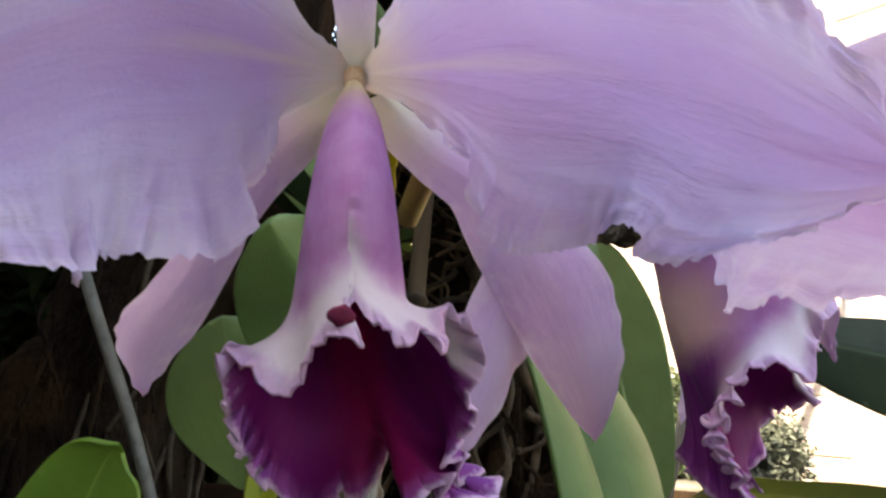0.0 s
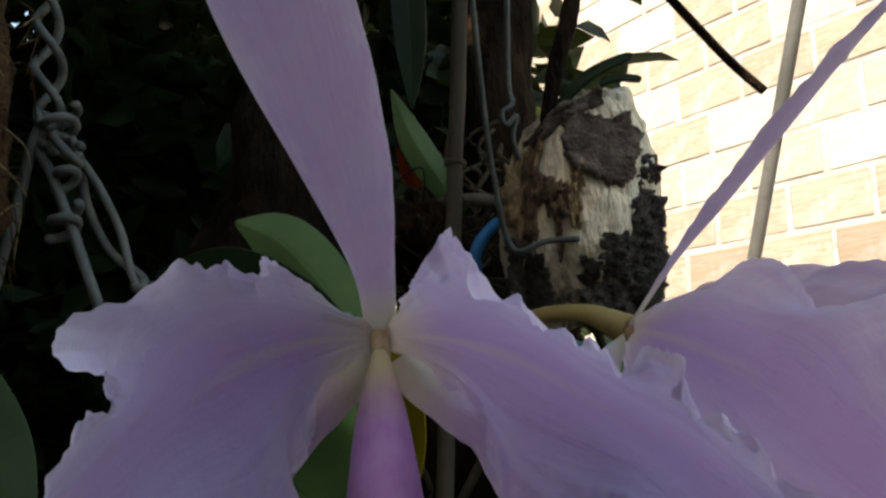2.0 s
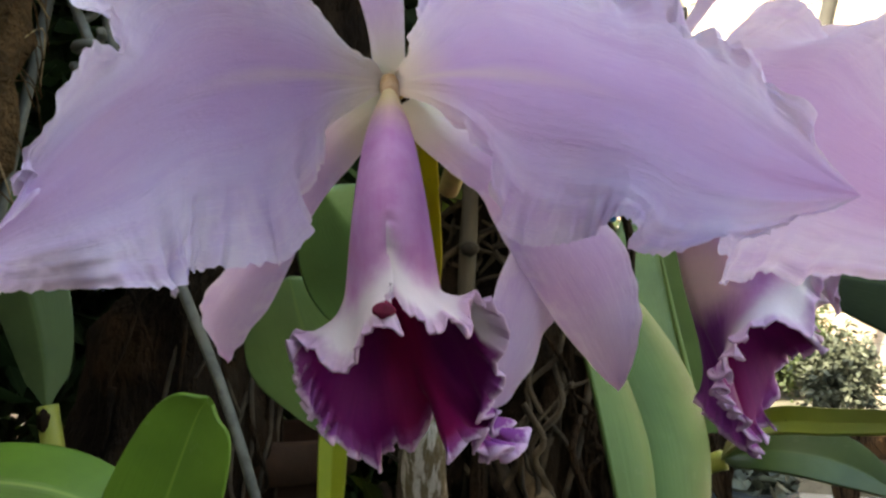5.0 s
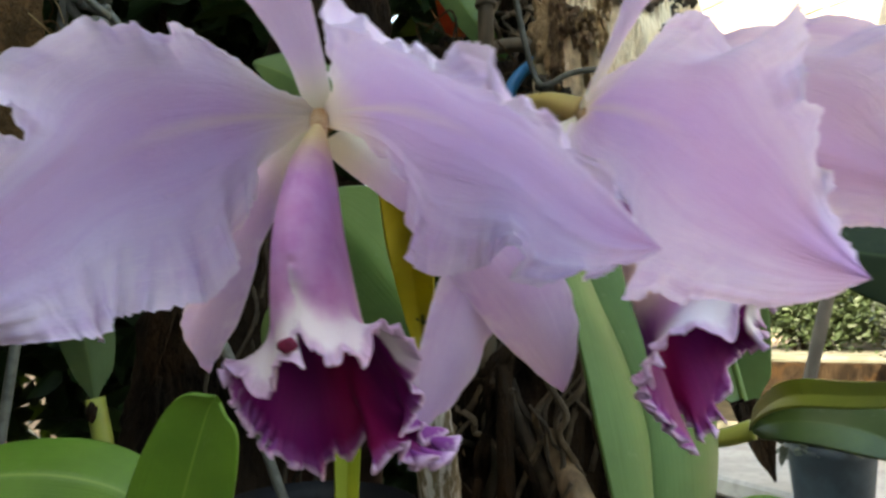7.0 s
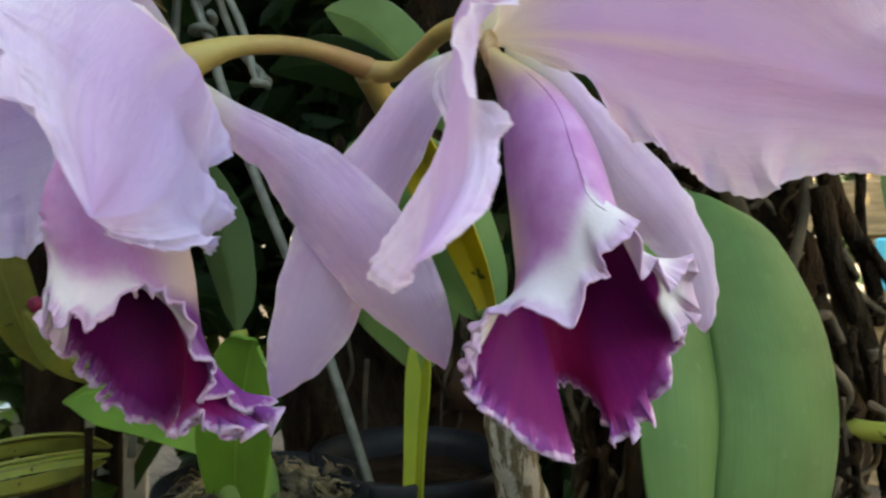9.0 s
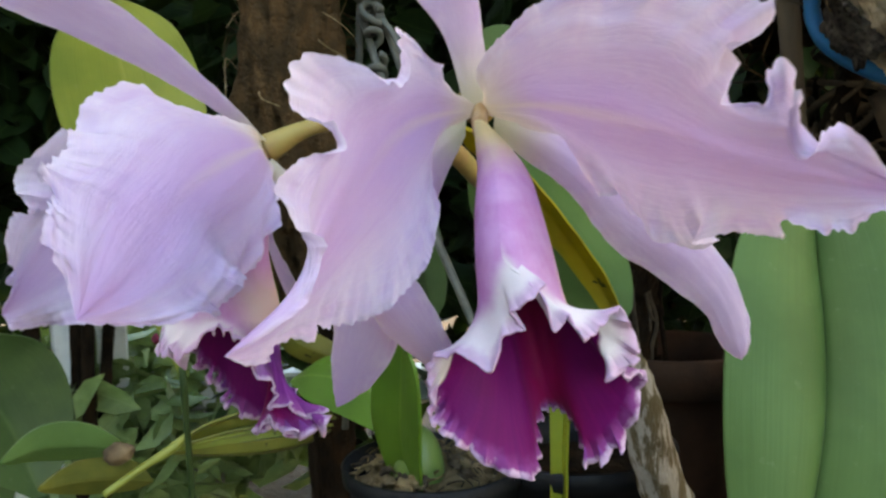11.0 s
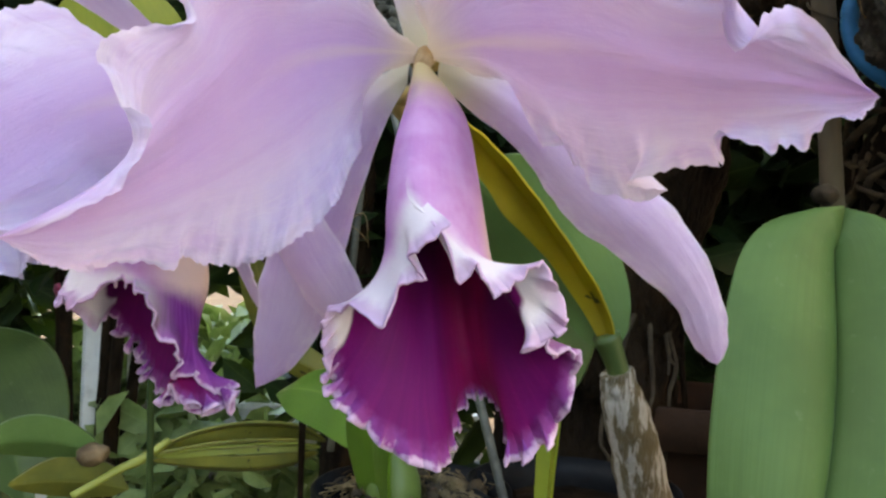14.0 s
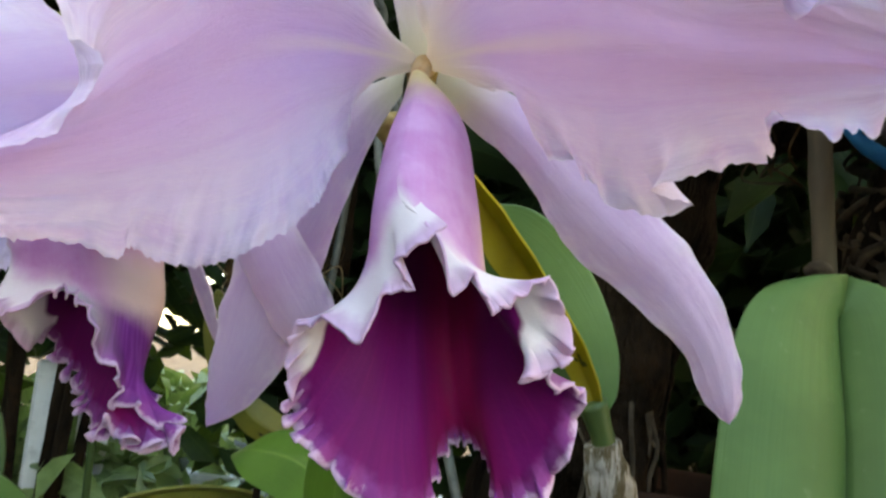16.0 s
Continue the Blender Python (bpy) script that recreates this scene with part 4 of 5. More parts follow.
shrub("low_shrub", "low leafy plants in half shade", (-17.0, 4.2, -2.6), (3.0, 3.6, 2.4), 2400, 0.9, LEAF_PALE, 27, 3)
shrub("sunny_shrub", "bright green leafy shrub in the sun", (7.4, 32.5, 0.2), (4.6, 2.2, 2.4), 14000, 0.30, LEAF_SUNNY, 8, 6)
shrub("sunny_shrub", "bright green leafy shrub in the sun", (-1.0, 26.0, 3.0), (3.4, 2.4, 4.2), 5000, 0.8, LEAF_SUNNY, 9, 5)
shrub("grey_shrub", "low shrub of small grey-green leaves by the paving", (8.8, 25.0, -0.8), (1.5, 1.0, 1.7), 4200, 0.26, GREY_LEAF, 33, 5)
shrub("climber", "small leafy twigs behind the hanging wood", (-0.9, 7.2, 3.6), (1.5, 0.8, 2.2), 700, 0.6, LEAF_SUNNY, 12, 3)


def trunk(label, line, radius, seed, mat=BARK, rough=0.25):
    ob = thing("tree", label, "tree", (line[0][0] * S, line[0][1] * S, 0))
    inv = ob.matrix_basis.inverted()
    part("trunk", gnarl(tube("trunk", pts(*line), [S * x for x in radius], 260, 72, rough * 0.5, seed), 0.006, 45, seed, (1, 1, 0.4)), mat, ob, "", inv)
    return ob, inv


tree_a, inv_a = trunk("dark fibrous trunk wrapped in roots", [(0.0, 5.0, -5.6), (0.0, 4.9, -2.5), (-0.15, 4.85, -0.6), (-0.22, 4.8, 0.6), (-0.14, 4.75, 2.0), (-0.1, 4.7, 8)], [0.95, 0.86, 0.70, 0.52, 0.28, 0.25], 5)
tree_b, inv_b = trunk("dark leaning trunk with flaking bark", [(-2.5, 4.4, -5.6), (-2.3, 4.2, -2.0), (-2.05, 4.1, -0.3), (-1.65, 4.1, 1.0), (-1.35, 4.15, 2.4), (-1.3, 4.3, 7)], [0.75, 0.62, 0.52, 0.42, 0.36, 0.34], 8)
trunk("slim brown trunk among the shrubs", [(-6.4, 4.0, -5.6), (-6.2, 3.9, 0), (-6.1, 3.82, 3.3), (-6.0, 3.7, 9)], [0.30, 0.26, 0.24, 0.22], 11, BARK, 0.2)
# Crowns added overhead, out of view, sized to cut the sky light below.
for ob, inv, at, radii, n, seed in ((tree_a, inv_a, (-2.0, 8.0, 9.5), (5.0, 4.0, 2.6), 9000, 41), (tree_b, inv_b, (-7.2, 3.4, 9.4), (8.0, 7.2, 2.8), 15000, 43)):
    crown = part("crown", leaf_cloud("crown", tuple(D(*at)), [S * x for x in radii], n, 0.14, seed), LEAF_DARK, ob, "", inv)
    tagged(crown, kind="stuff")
rng = random.Random(17)
for k in range(34):
    a0, z0 = rng.uniform(3.3, 6.0), rng.uniform(-0.2, 1.2)
    rr, drop = rng.uniform(0.56, 0.70), rng.uniform(0.5, 1.6)
    turn = rng.uniform(-0.9, 0.9)
    line = []
    for i in range(5):
        f = i / 4
        ang = a0 + turn * f
        q = rr + 0.14 * f + rng.uniform(-0.03, 0.05)
        line.append((-0.05 + q * math.cos(ang), 4.87 + q * math.sin(ang), z0 - drop * f + rng.uniform(-0.04, 0.04)))
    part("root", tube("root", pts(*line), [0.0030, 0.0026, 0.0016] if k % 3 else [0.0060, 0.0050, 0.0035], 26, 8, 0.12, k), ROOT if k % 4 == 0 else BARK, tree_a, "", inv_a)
part("root", tube("root", pts((-0.10, 4.55, 0.05), (-0.08, 4.45, -0.25), (-0.06, 4.30, -0.48), (0.10, 4.0, -0.75), (0.30, 3.75, -1.05)), [0.005, 0.0065, 0.0065, 0.008, 0.0085], 40, 14, 0.10, 2), OLD_CANE, tree_a, "pale jointed old stem", inv_a)
part("root", tube("root", pts((-0.06, 4.30, -0.48), (0.08, 4.25, -0.25), (0.20, 4.2, -0.05)), [0.006, 0.006, 0.003], 20, 10, 0.3, 2), ROOT, tree_a, "", inv_a)
part("root", tube("root", pts((-0.30, 4.1, -5.5), (-0.30, 4.05, -2), (-0.27, 4.0, -0.6), (-0.28, 4.05, -0.1)), [0.006, 0.0055, 0.0055, 0.005], 30, 10, 0.1, 4), BARK, tree_a, "upright brown stem", inv_a)

wild = random.Random(71)
for k in range(80):
    a0, z0 = wild.uniform(3.6, 6.1), wild.uniform(-0.9, 0.3)
    line, turn, fall = [], wild.uniform(-0.5, 0.5), wild.uniform(0.02, 0.22)
    for i in range(6):
        ang = a0 + turn * i / 5 + wild.uniform(-0.07, 0.07)
        q = 0.80 + wild.uniform(-0.04, 0.10) - 0.12 * z0
        line.append((-0.10 + q * math.cos(ang), 4.87 + q * math.sin(ang), z0 - fall * i + wild.uniform(-0.05, 0.05)))
    r0 = wild.uniform(0.0010, 0.0030)
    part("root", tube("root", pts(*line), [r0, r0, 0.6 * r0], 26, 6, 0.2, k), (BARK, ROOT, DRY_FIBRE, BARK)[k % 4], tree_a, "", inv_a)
for k in range(70):
    a0, z0 = wild.uniform(3.4, 6.2), wild.uniform(0.7, 2.4)
    line = []
    for i in range(6):
        ang = a0 + wild.uniform(-0.35, 0.35)
        q = 0.62 - 0.15 * z0 + wild.uniform(0.0, 0.12)
        line.append((-0.17 + q * math.cos(ang), 4.78 + q * math.sin(ang), z0 - 0.11 * i + wild.uniform(-0.05, 0.05)))
    r0 = wild.uniform(0.0008, 0.0022)
    part("root", tube("root", pts(*line), [r0, r0, 0.5 * r0], 24, 6, 0.15, k), DRY_FIBRE if k % 3 else ROOT, tree_a, "", inv_a)

for k in range(30):
    a0, z0 = rng.uniform(-1.9, 0.6), rng.uniform(-0.6, 1.0)
    line = []
    for i in range(5):
        f = i / 4
        q = 0.50 + rng.uniform(0.0, 0.08) + 0.05 * f
        ang = a0 + rng.uniform(-0.15, 0.15)
        line.append((-2.05 + q * math.cos(ang) + 0.35 * max(0, z0 - f) * 0.5, 4.1 + q * math.sin(ang), z0 - rng.uniform(0.8, 1.1) * f))
    part("root", tube("root", pts(*line), [0.0016, 0.0013, 0.0008], 24, 6, 0.15, k), ROOT if k % 3 == 0 else BARK, tree_b, "", inv_b)
stick = part("support_stick", tube("support_stick", pts((-0.55, 4.9, -5.6), (-0.44, 4.4, -2.0), (-0.36, 4.02, 0.57), (-0.32, 3.87, 1.43), (-0.26, 3.64, 2.76), (-0.15, 3.2, 5.5)), [0.0052, 0.005, 0.0047, 0.0046, 0.0046, 0.0046], 90, 14, 0.10, 2), STICK)
tagged(stick, "thin grey weathered stick with a cut knob", "stick")
part("knob", lumpy("knob", 0.0055, 0.15, 1.5, 2, 0.8, 3), ROOT, stick, "", Matrix.Translation(D(-0.34, 3.94, 0.64)))
part("knob", lumpy("knob", 0.0062, 0.15, 1.5, 3, 0.5, 3), STICK, stick, "", Matrix.Translation(D(-0.30, 3.80, 1.86)))

# ---- hanging wood ----
log = thing("hanging_log", "hanging chunk of dead wood, bark peeling, black below", "log", D(0.42, 3.8, 1.6))
log_i = log.matrix_basis.inverted()

wood = tube("wood", pts((0.46, 3.70, 2.20), (0.46, 3.73, 2.12), (0.42, 3.78, 1.92), (0.37, 3.84, 1.60), (0.38, 3.90, 1.30), (0.44, 3.95, 1.02)), [0.016, 0.022, 0.034, 0.042, 0.041, 0.030], 120, 96)
gnarl(wood, 0.0045, 60, 3, (1, 1, 0.35))
skin = np.array([v.co for v in wood.vertices])
skin = skin[skin[:, 1] < 0.372]
part("wood", wood, STUMP, log, "bleached wood", log_i)
PLATE = two_tone("grey_bark", (0.205, 0.155, 0.118), (0.11, 0.078, 0.056), 90, 0.95, 1.0, 0.004, lo=0.4, hi=0.6)
FLAKY = two_tone("fibrous_bark", (0.50, 0.35, 0.19), (0.13, 0.08, 0.045), 70, 0.95, 1.0, 0.006, 6, (1, 1, 0.25), lo=0.42, hi=0.56)


def plate(outline, seed, mat, lift=0.0015, frayed=0.12, thick=0.003):
    """A loose plate of bark that follows the wood's front, with a ragged, slightly lifted edge."""
    rows = np.array(outline) * S + (0, GROUND)
    mid = rows.mean(0)
    n = 220
    f = np.linspace(0, len(rows), n, endpoint=False)
    k = f.astype(int)
    edge = rows[k] + (rows[(k + 1) % len(rows)] - rows[k]) * (f - k)[:, None] - mid
    th = np.linspace(0, 1, n, endpoint=False)
    edge = edge * (1 + frayed * waves(th, seed, 6, 18) * 0.5 + frayed * waves(th, seed + 1, 25, 50) * 0.35)[:, None]
    r = np.linspace(0, 1, 22)
    xz = mid + r[:, None, None] * edge[None]
    flat = xz.reshape(-1, 2)
    gap = ((flat[:, None] - skin[None, :, [0, 2]]) ** 2).sum(-1)
    near = np.argpartition(gap, 8, 1)[:, :8]
    w = 1 / (np.take_along_axis(gap, near, 1) + 1e-6)
    y = (skin[near, 1] * w).sum(1) / w.sum(1)
    curl = lift + 0.0022 * r[:, None] ** 6 * (1 + waves(th, seed + 2, 2, 5))[None]
    p = np.stack([xz[..., 0], y.reshape(xz.shape[:2]) - curl, xz[..., 1]], -1)
    part("bark_flake", gnarl(grid("bark_flake", p, None, True), 0.0007, 220, seed), mat, log, "loose plate of brown bark", log_i, thick)


plate([(0.287, 1.949), (0.369, 2.001), (0.528, 1.949), (0.598, 1.991), (0.665, 1.878), (0.637, 1.757), (0.593, 1.627), (0.492, 1.594), (0.459, 1.626), (0.359, 1.67), (0.293, 1.745), (0.273, 1.856)], 77, PLATE)
plate([(0.169, 1.859), (0.041, 1.852), (-0.024, 1.694), (-0.032, 1.549), (0.013, 1.452), (0.108, 1.379), (0.14, 1.52), (0.202, 1.543), (0.204, 1.651), (0.136, 1.689)], 78, FLAKY, 0.001, 0.25)
plate([(-0.01, 1.382), (0.136, 1.297), (0.178, 1.17), (0.252, 1.034), (0.098, 1.012), (0.005, 1.149)], 79, CHAR, 0.002, 0.2)
plate([(0.088, 1.9), (0.206, 1.995), (0.348, 2.057), (0.454, 2.123), (0.468, 2.059), (0.369, 2.013), (0.275, 1.95), (0.169, 1.859)], 80, PLATE, 0.002, 0.2)
plate([(0.24, 1.60), (0.29, 1.60), (0.30, 1.53), (0.28, 1.46), (0.25, 1.50)], 81, FLAKY, 0.0008, 0.3, 0.0015)
for k in range(16):
    sliver = random.Random(500 + k)
    x0, z0 = sliver.uniform(0.06, 0.42), sliver.uniform(1.35, 1.75)
    plate([(x0, z0), (x0 + 0.012, z0 - 0.03), (x0 + 0.02, z0 - 0.12), (x0 + 0.008, z0 - sliver.uniform(0.13, 0.22)), (x0 - 0.006, z0 - 0.07)], 90 + k, FLAKY, 0.0006, 0.3, 0.0012)
lumps = random.Random(29)
for k in range(120):
    f = lumps.uniform(0, 1)
    ang = lumps.uniform(-1.70, -0.45)
    top = 1.76 if ang > -0.8 else (1.56 if ang > -1.1 else 1.38)
    z = top - (top - 0.98) * f
    h = (1.68 - z) / 0.7
    rr = 0.345 - 0.03 * max(0, h - 0.6)
    x, y = 0.385 + 0.05 * h + rr * math.cos(ang), 3.85 + 0.08 * h + rr * math.sin(ang)
    part("black_bark", lumpy("black_bark", lumps.uniform(0.005, 0.0095), 0.6, 2.0, k + 4, 0.8, 3, 0.5), CHAR, log, "", log_i @ Matrix.Translation(D(x, y, z)))
for k, (q, w) in enumerate([([(0.22, 3.54, 2.00), (0.31, 3.5, 2.10), (0.44, 3.5, 2.22), (0.64, 3.5, 2.31)], [0.03, 0.05, 0.055, 0.045]), ([(0.47, 3.5, 2.16), (0.56, 3.5, 2.185), (0.675, 3.5, 2.17)], [0.03, 0.04, 0.035])]):
    part("stub", strap(q, [(-0.3, 0.3, 1), (-0.1, 0.3, 1)], [0.6 * x for x in w], 0.15, 30, base=0.0), LEAF_DARK, log, "cut leaf stub", log_i, 0.0015)
part("stem", tube("stem", pts((0.20, 3.55, 1.98), (0.25, 3.5, 2.25), (0.33, 3.5, 2.57), (0.37, 3.5, 2.9), (0.40, 3.5, 3.4)), [0.004, 0.0045, 0.005, 0.0045, 0.004], 30, 10, 0.15, 5), BARK, log, "dark dry stem", log_i)


def wire(label, line, r=0.0014, mat=WIRE, name="wire", n=60):
    return tagged(part(name, tube(name, pts(*line), r, n, 8), mat), label, name)


wire("grey wire looped round the hanging wood", [(-0.16, 3.1, 2.6), (-0.14, 3.17, 2.34), (-0.10, 3.35, 1.9), (-0.05, 3.47, 1.55), (0.0, 3.50, 1.35), (0.06, 3.43, 1.28), (0.18, 3.40, 1.32), (0.34, 3.40, 1.33)], 0.0015)
wire("thin grey wire with a knot above the wood", [(0.02, 3.2, 3.2), (0.01, 3.36, 2.2), (0.03, 3.37, 2.02), (-0.02, 3.35, 1.96), (0.0, 3.36, 1.90), (0.05, 3.38, 1.95), (0.03, 3.40, 1.85), (0.06, 3.45, 1.75)], 0.0013)
wire("blue plastic hose hooked over the trunk", [(0.10, 4.3, 1.62), (-0.02, 4.1, 1.62), (-0.12, 3.9, 1.50), (-0.19, 3.86, 1.36), (-0.17, 3.90, 1.18), (-0.05, 4.02, 1.04), (0.15, 4.12, 0.94), (0.45, 4.2, 0.86)], 0.0036, BLUE, "hose")
wire("bent dark dead twig among the leaves", [(-0.62, 4.24, 1.66), (-0.45, 4.24, 1.74), (-0.25, 4.26, 1.78), (-0.08, 4.3, 1.77)], 0.0045, STICK, "twig")
wire("cut dark branch hanging in front of the wall", [(0.5, 4.8, 4.2), (1.17, 5.06, 3.51), (1.55, 5.16, 3.08), (1.82, 5.23, 2.83)], 0.0034, BARK, "branch")
pole = tagged(part("pole", tube("pole", pts((5.1, 26.6, -5.5), (6.5, 22.8, 4.0), (7.65, 19.74, 11.8), (8.6, 17.2, 18.2)), 0.020, 30, 12), two_tone("grey_pole", (0.085, 0.08, 0.075), (0.05, 0.048, 0.043), 5, 0.7, 0.2, 0.002)), "leaning grey metal pole", "pole")

# twisted wire hanger and the black pot that it carries
hanger = thing("wire_hanger", "twisted galvanised wire hanger of the black pot", "hanger", D(-1.7, 2.5, 1.5))
hi = hanger.matrix_basis.inverted()
for k in range(2):
    line = []
    for i in range(44):
        f = i / 43
        ang = 2 * math.pi * 3.2 * f + math.pi * k
        wide = 0.040 + 0.012 * math.sin(9 * f + k)
        line.append((-1.90 + 0.15 * f + wide * math.cos(ang), 2.45 + wide * math.sin(ang), 2.9 - 1.3 * f))
    part("twisted_wire", tube("twisted_wire", pts(*line), 0.0018, 200, 8), WIRE, hanger, "", hi)
for cx, cz, r, tilt in ((-1.70, 1.66, 0.055, 0.03), (-1.66, 1.56, 0.050, -0.04), (-1.645, 1.46, 0.035, 0.02), (-1.63, 1.27, 0.045, 0.02)):
    line = [(cx + r * math.cos(0.55 * i), 2.45 + r * math.sin(0.55 * i), cz + tilt * math.cos(0.55 * i) - 0.006 * i) for i in range(19)]
    part("knot", tube("knot", pts(*line), 0.0018, 90, 8), WIRE, hanger, "", hi)
for q, r in (([(-1.76, 2.45, 1.62), (-1.79, 2.46, 1.52), (-1.72, 2.45, 1.42), (-1.65, 2.45, 1.29), (-1.60, 2.46, 1.18), (-1.47, 2.45, 0.92), (-1.27, 2.54, 0.40), (-1.08, 2.65, -0.1), (-0.88, 2.76, -0.75)], 0.0021),
             ([(-1.76, 2.45, 1.66), (-1.80, 2.45, 1.54), (-1.835, 2.45, 1.30), (-1.872, 2.45, 1.05), (-1.95, 2.43, 0.40), (-2.08, 2.38, -0.72)], 0.0021),
             ([(-1.66, 2.47, 1.56), (-1.63, 2.50, 1.47), (-1.61, 2.55, 1.30), (-1.50, 2.56, 1.12), (-1.36, 2.55, 1.02), (-1.34, 2.54, 0.98)], 0.0017),
             ([(-1.64, 2.47, 1.50), (-1.56, 2.52, 1.38), (-1.46, 2.54, 1.20), (-1.40, 2.54, 1.04), (-1.36, 2.54, 0.97)], 0.0017)):
    part("leg", tube("leg", pts(*q), r, 70, 8), WIRE, hanger, "", hi)
line = [(-1.345 + 0.03 * math.cos(0.6 * i), 2.54 + 0.03 * math.sin(0.6 * i), 0.985 - 0.002 * i) for i in range(13)]
part("eyelet", tube("eyelet", pts(*line), 0.0017, 60, 8), WIRE, hanger, "", hi)
POT_AT = D(-1.24, 2.48, -1.27)
pot = thing("hanging_pot", "black plastic pot hung on wires, filled with bark and dry moss", "pot", POT_AT)
pot.matrix_basis = Matrix.Translation(POT_AT) @ Matrix.Scale(0.62, 4)
prof = [(0.0, 0.0), (0.050, 0.0), (0.054, 0.004), (0.066, 0.080), (0.070, 0.083), (0.071, 0.094), (0.068, 0.095), (0.064, 0.080), (0.052, 0.010), (0.0, 0.008)]


def turned(name, prof, n=64):
    a = np.linspace(0, 2 * np.pi, n, endpoint=False)
    p = np.array([[(r * math.cos(t), r * math.sin(t), z) for t in a] for r, z in prof])
    return grid(name, p, None, True)


part("pot_shell", turned("pot_shell", prof), POT, pot)
part("soil_fill", lumpy("soil_fill", 0.062, 0.10, 6, 5, 0.25, 4, 0.3), MOSS, pot, "dry moss and bark chips", Matrix.Translation((0, 0, 0.072)))
for k in range(40):
    x, y = rng.uniform(-0.045, 0.045), rng.uniform(-0.045, 0.045)
    part("bark_chip", lumpy("bark_chip", rng.uniform(0.004, 0.008), 0.7, 1.8, k, 0.55, 3), ROOT if k % 2 else MOSS, pot, "", pose(x, y, 0.088 + rng.uniform(-0.004, 0.006), rng.uniform(-40, 40), rng.uniform(-40, 40), rng.uniform(0, 360)))

for k in range(130):
    a, r0 = rng.uniform(0, 6.3), 0.06 * rng.random() ** 0.5
    x, y, turn, big = r0 * math.cos(a), r0 * math.sin(a), rng.uniform(0, 6.3), rng.uniform(0.006, 0.014)
    q = [(x + big * math.cos(turn + 1.3 * i) * (1 - 0.15 * i), y + big * math.sin(turn + 1.3 * i) * (1 - 0.15 * i), 0.088 + 0.012 * math.sin(0.9 * i + k) * (1 - r0 * 8)) for i in range(4)]
    part("moss_strand", tube("moss_strand", q, rng.uniform(0.0004, 0.0009), 14, 5), MOSS if k % 3 else ROOT, pot)
back_pot = thing("hanging_pot", "small black plastic pot hung beside the cane", "pot", D(-1.02, 3.18, -1.36))
part("pot_shell", turned("pot_shell", [(r * 0.68, z * 0.72) for r, z in prof]), POT, back_pot)
part("soil_fill", lumpy("soil_fill", 0.042, 0.10, 6, 8, 0.25, 4, 0.3), BARK, back_pot, "dark bark filling", Matrix.Translation((0, 0, 0.050)))

pup = thing("young_orchid", "young orchid with two fresh green leaves in the black pot", "orchid", D(-1.15, 2.4, -0.75))
pi_ = pup.matrix_basis.inverted()
part("leaf", strap([(-1.16, 2.3, -0.58), (-1.35, 2.3, -0.42), (-1.62, 2.24, -0.35), (-1.95, 2.15, -0.36), (-2.15, 2.1, -0.42)], [(0.1, 0.55, 0.7), (0.1, 0.6, 0.7)], [0.05, 0.14, 0.17, 0.15, 0.05], 0.25, 4, base=0.1), LEAF_FRESH, pup, "", pi_, 0.0015)
part("leaf", strap([(-1.22, 2.36, -0.88), (-1.17, 2.3, -0.68), (-1.09, 2.24, -0.44), (-0.97, 2.20, -0.12), (-0.92, 2.18, -0.04)], [(0.85, 0.15, -0.35), (0.85, 0.15, -0.35)], [0.07, 0.15, 0.19, 0.15, 0.06], -0.2, 5, base=0.1), LEAF_FRESH, pup, "", pi_, 0.0015)
part("bulb", lumpy("bulb", 0.012, 0.05, 1.2, 3, 1.9, 3), LEAF, pup, "", pi_ @ Matrix.Translation(D(-1.2, 2.38, -0.72)))
spot = thing("side_orchid", "orchid growth with a dark green leaf and spotted yellow base", "orchid", D(-1.9, 2.9, -0.9))
si = spot.matrix_basis.inverted()
part("leaf", strap([(-2.06, 2.97, -0.2), (-2.11, 2.97, 0.05), (-2.21, 2.93, 0.4), (-2.33, 2.85, 0.8)], [(0.9, 0.35, 0.2), (0.9, 0.35, 0.2)], [0.04, 0.12, 0.17, 0.14], 0.35, 4, base=0.2), LEAF_DEEP, spot, "", si, 0.0015)
part("stalk", tube("stalk", pts((-1.95, 2.95, -0.9), (-1.99, 2.97, -0.5), (-2.06, 2.97, -0.18)), [0.004, 0.0048, 0.0045], 24, 12), LEAF_YELLOW, spot, "yellow-green stalk with black rot spots", si)
part("rot_spot", lumpy("rot_spot", 0.0026, 0.3, 2, 6, 1.8, 3), BARK, spot, "", si @ Matrix.Translation(D(-2.04, 2.925, -0.24)))


def leafy(name, label, base, leaves, category="plant", thick=0.0015):
    ob = thing(name, label, category, D(*base))
    inv = ob.matrix_basis.inverted()
    for spine, side, w, mat, fold in leaves:
        part("leaf", strap(spine, side, w, fold, 5, base=0.15), mat, ob, "", inv, thick)
    return ob, inv


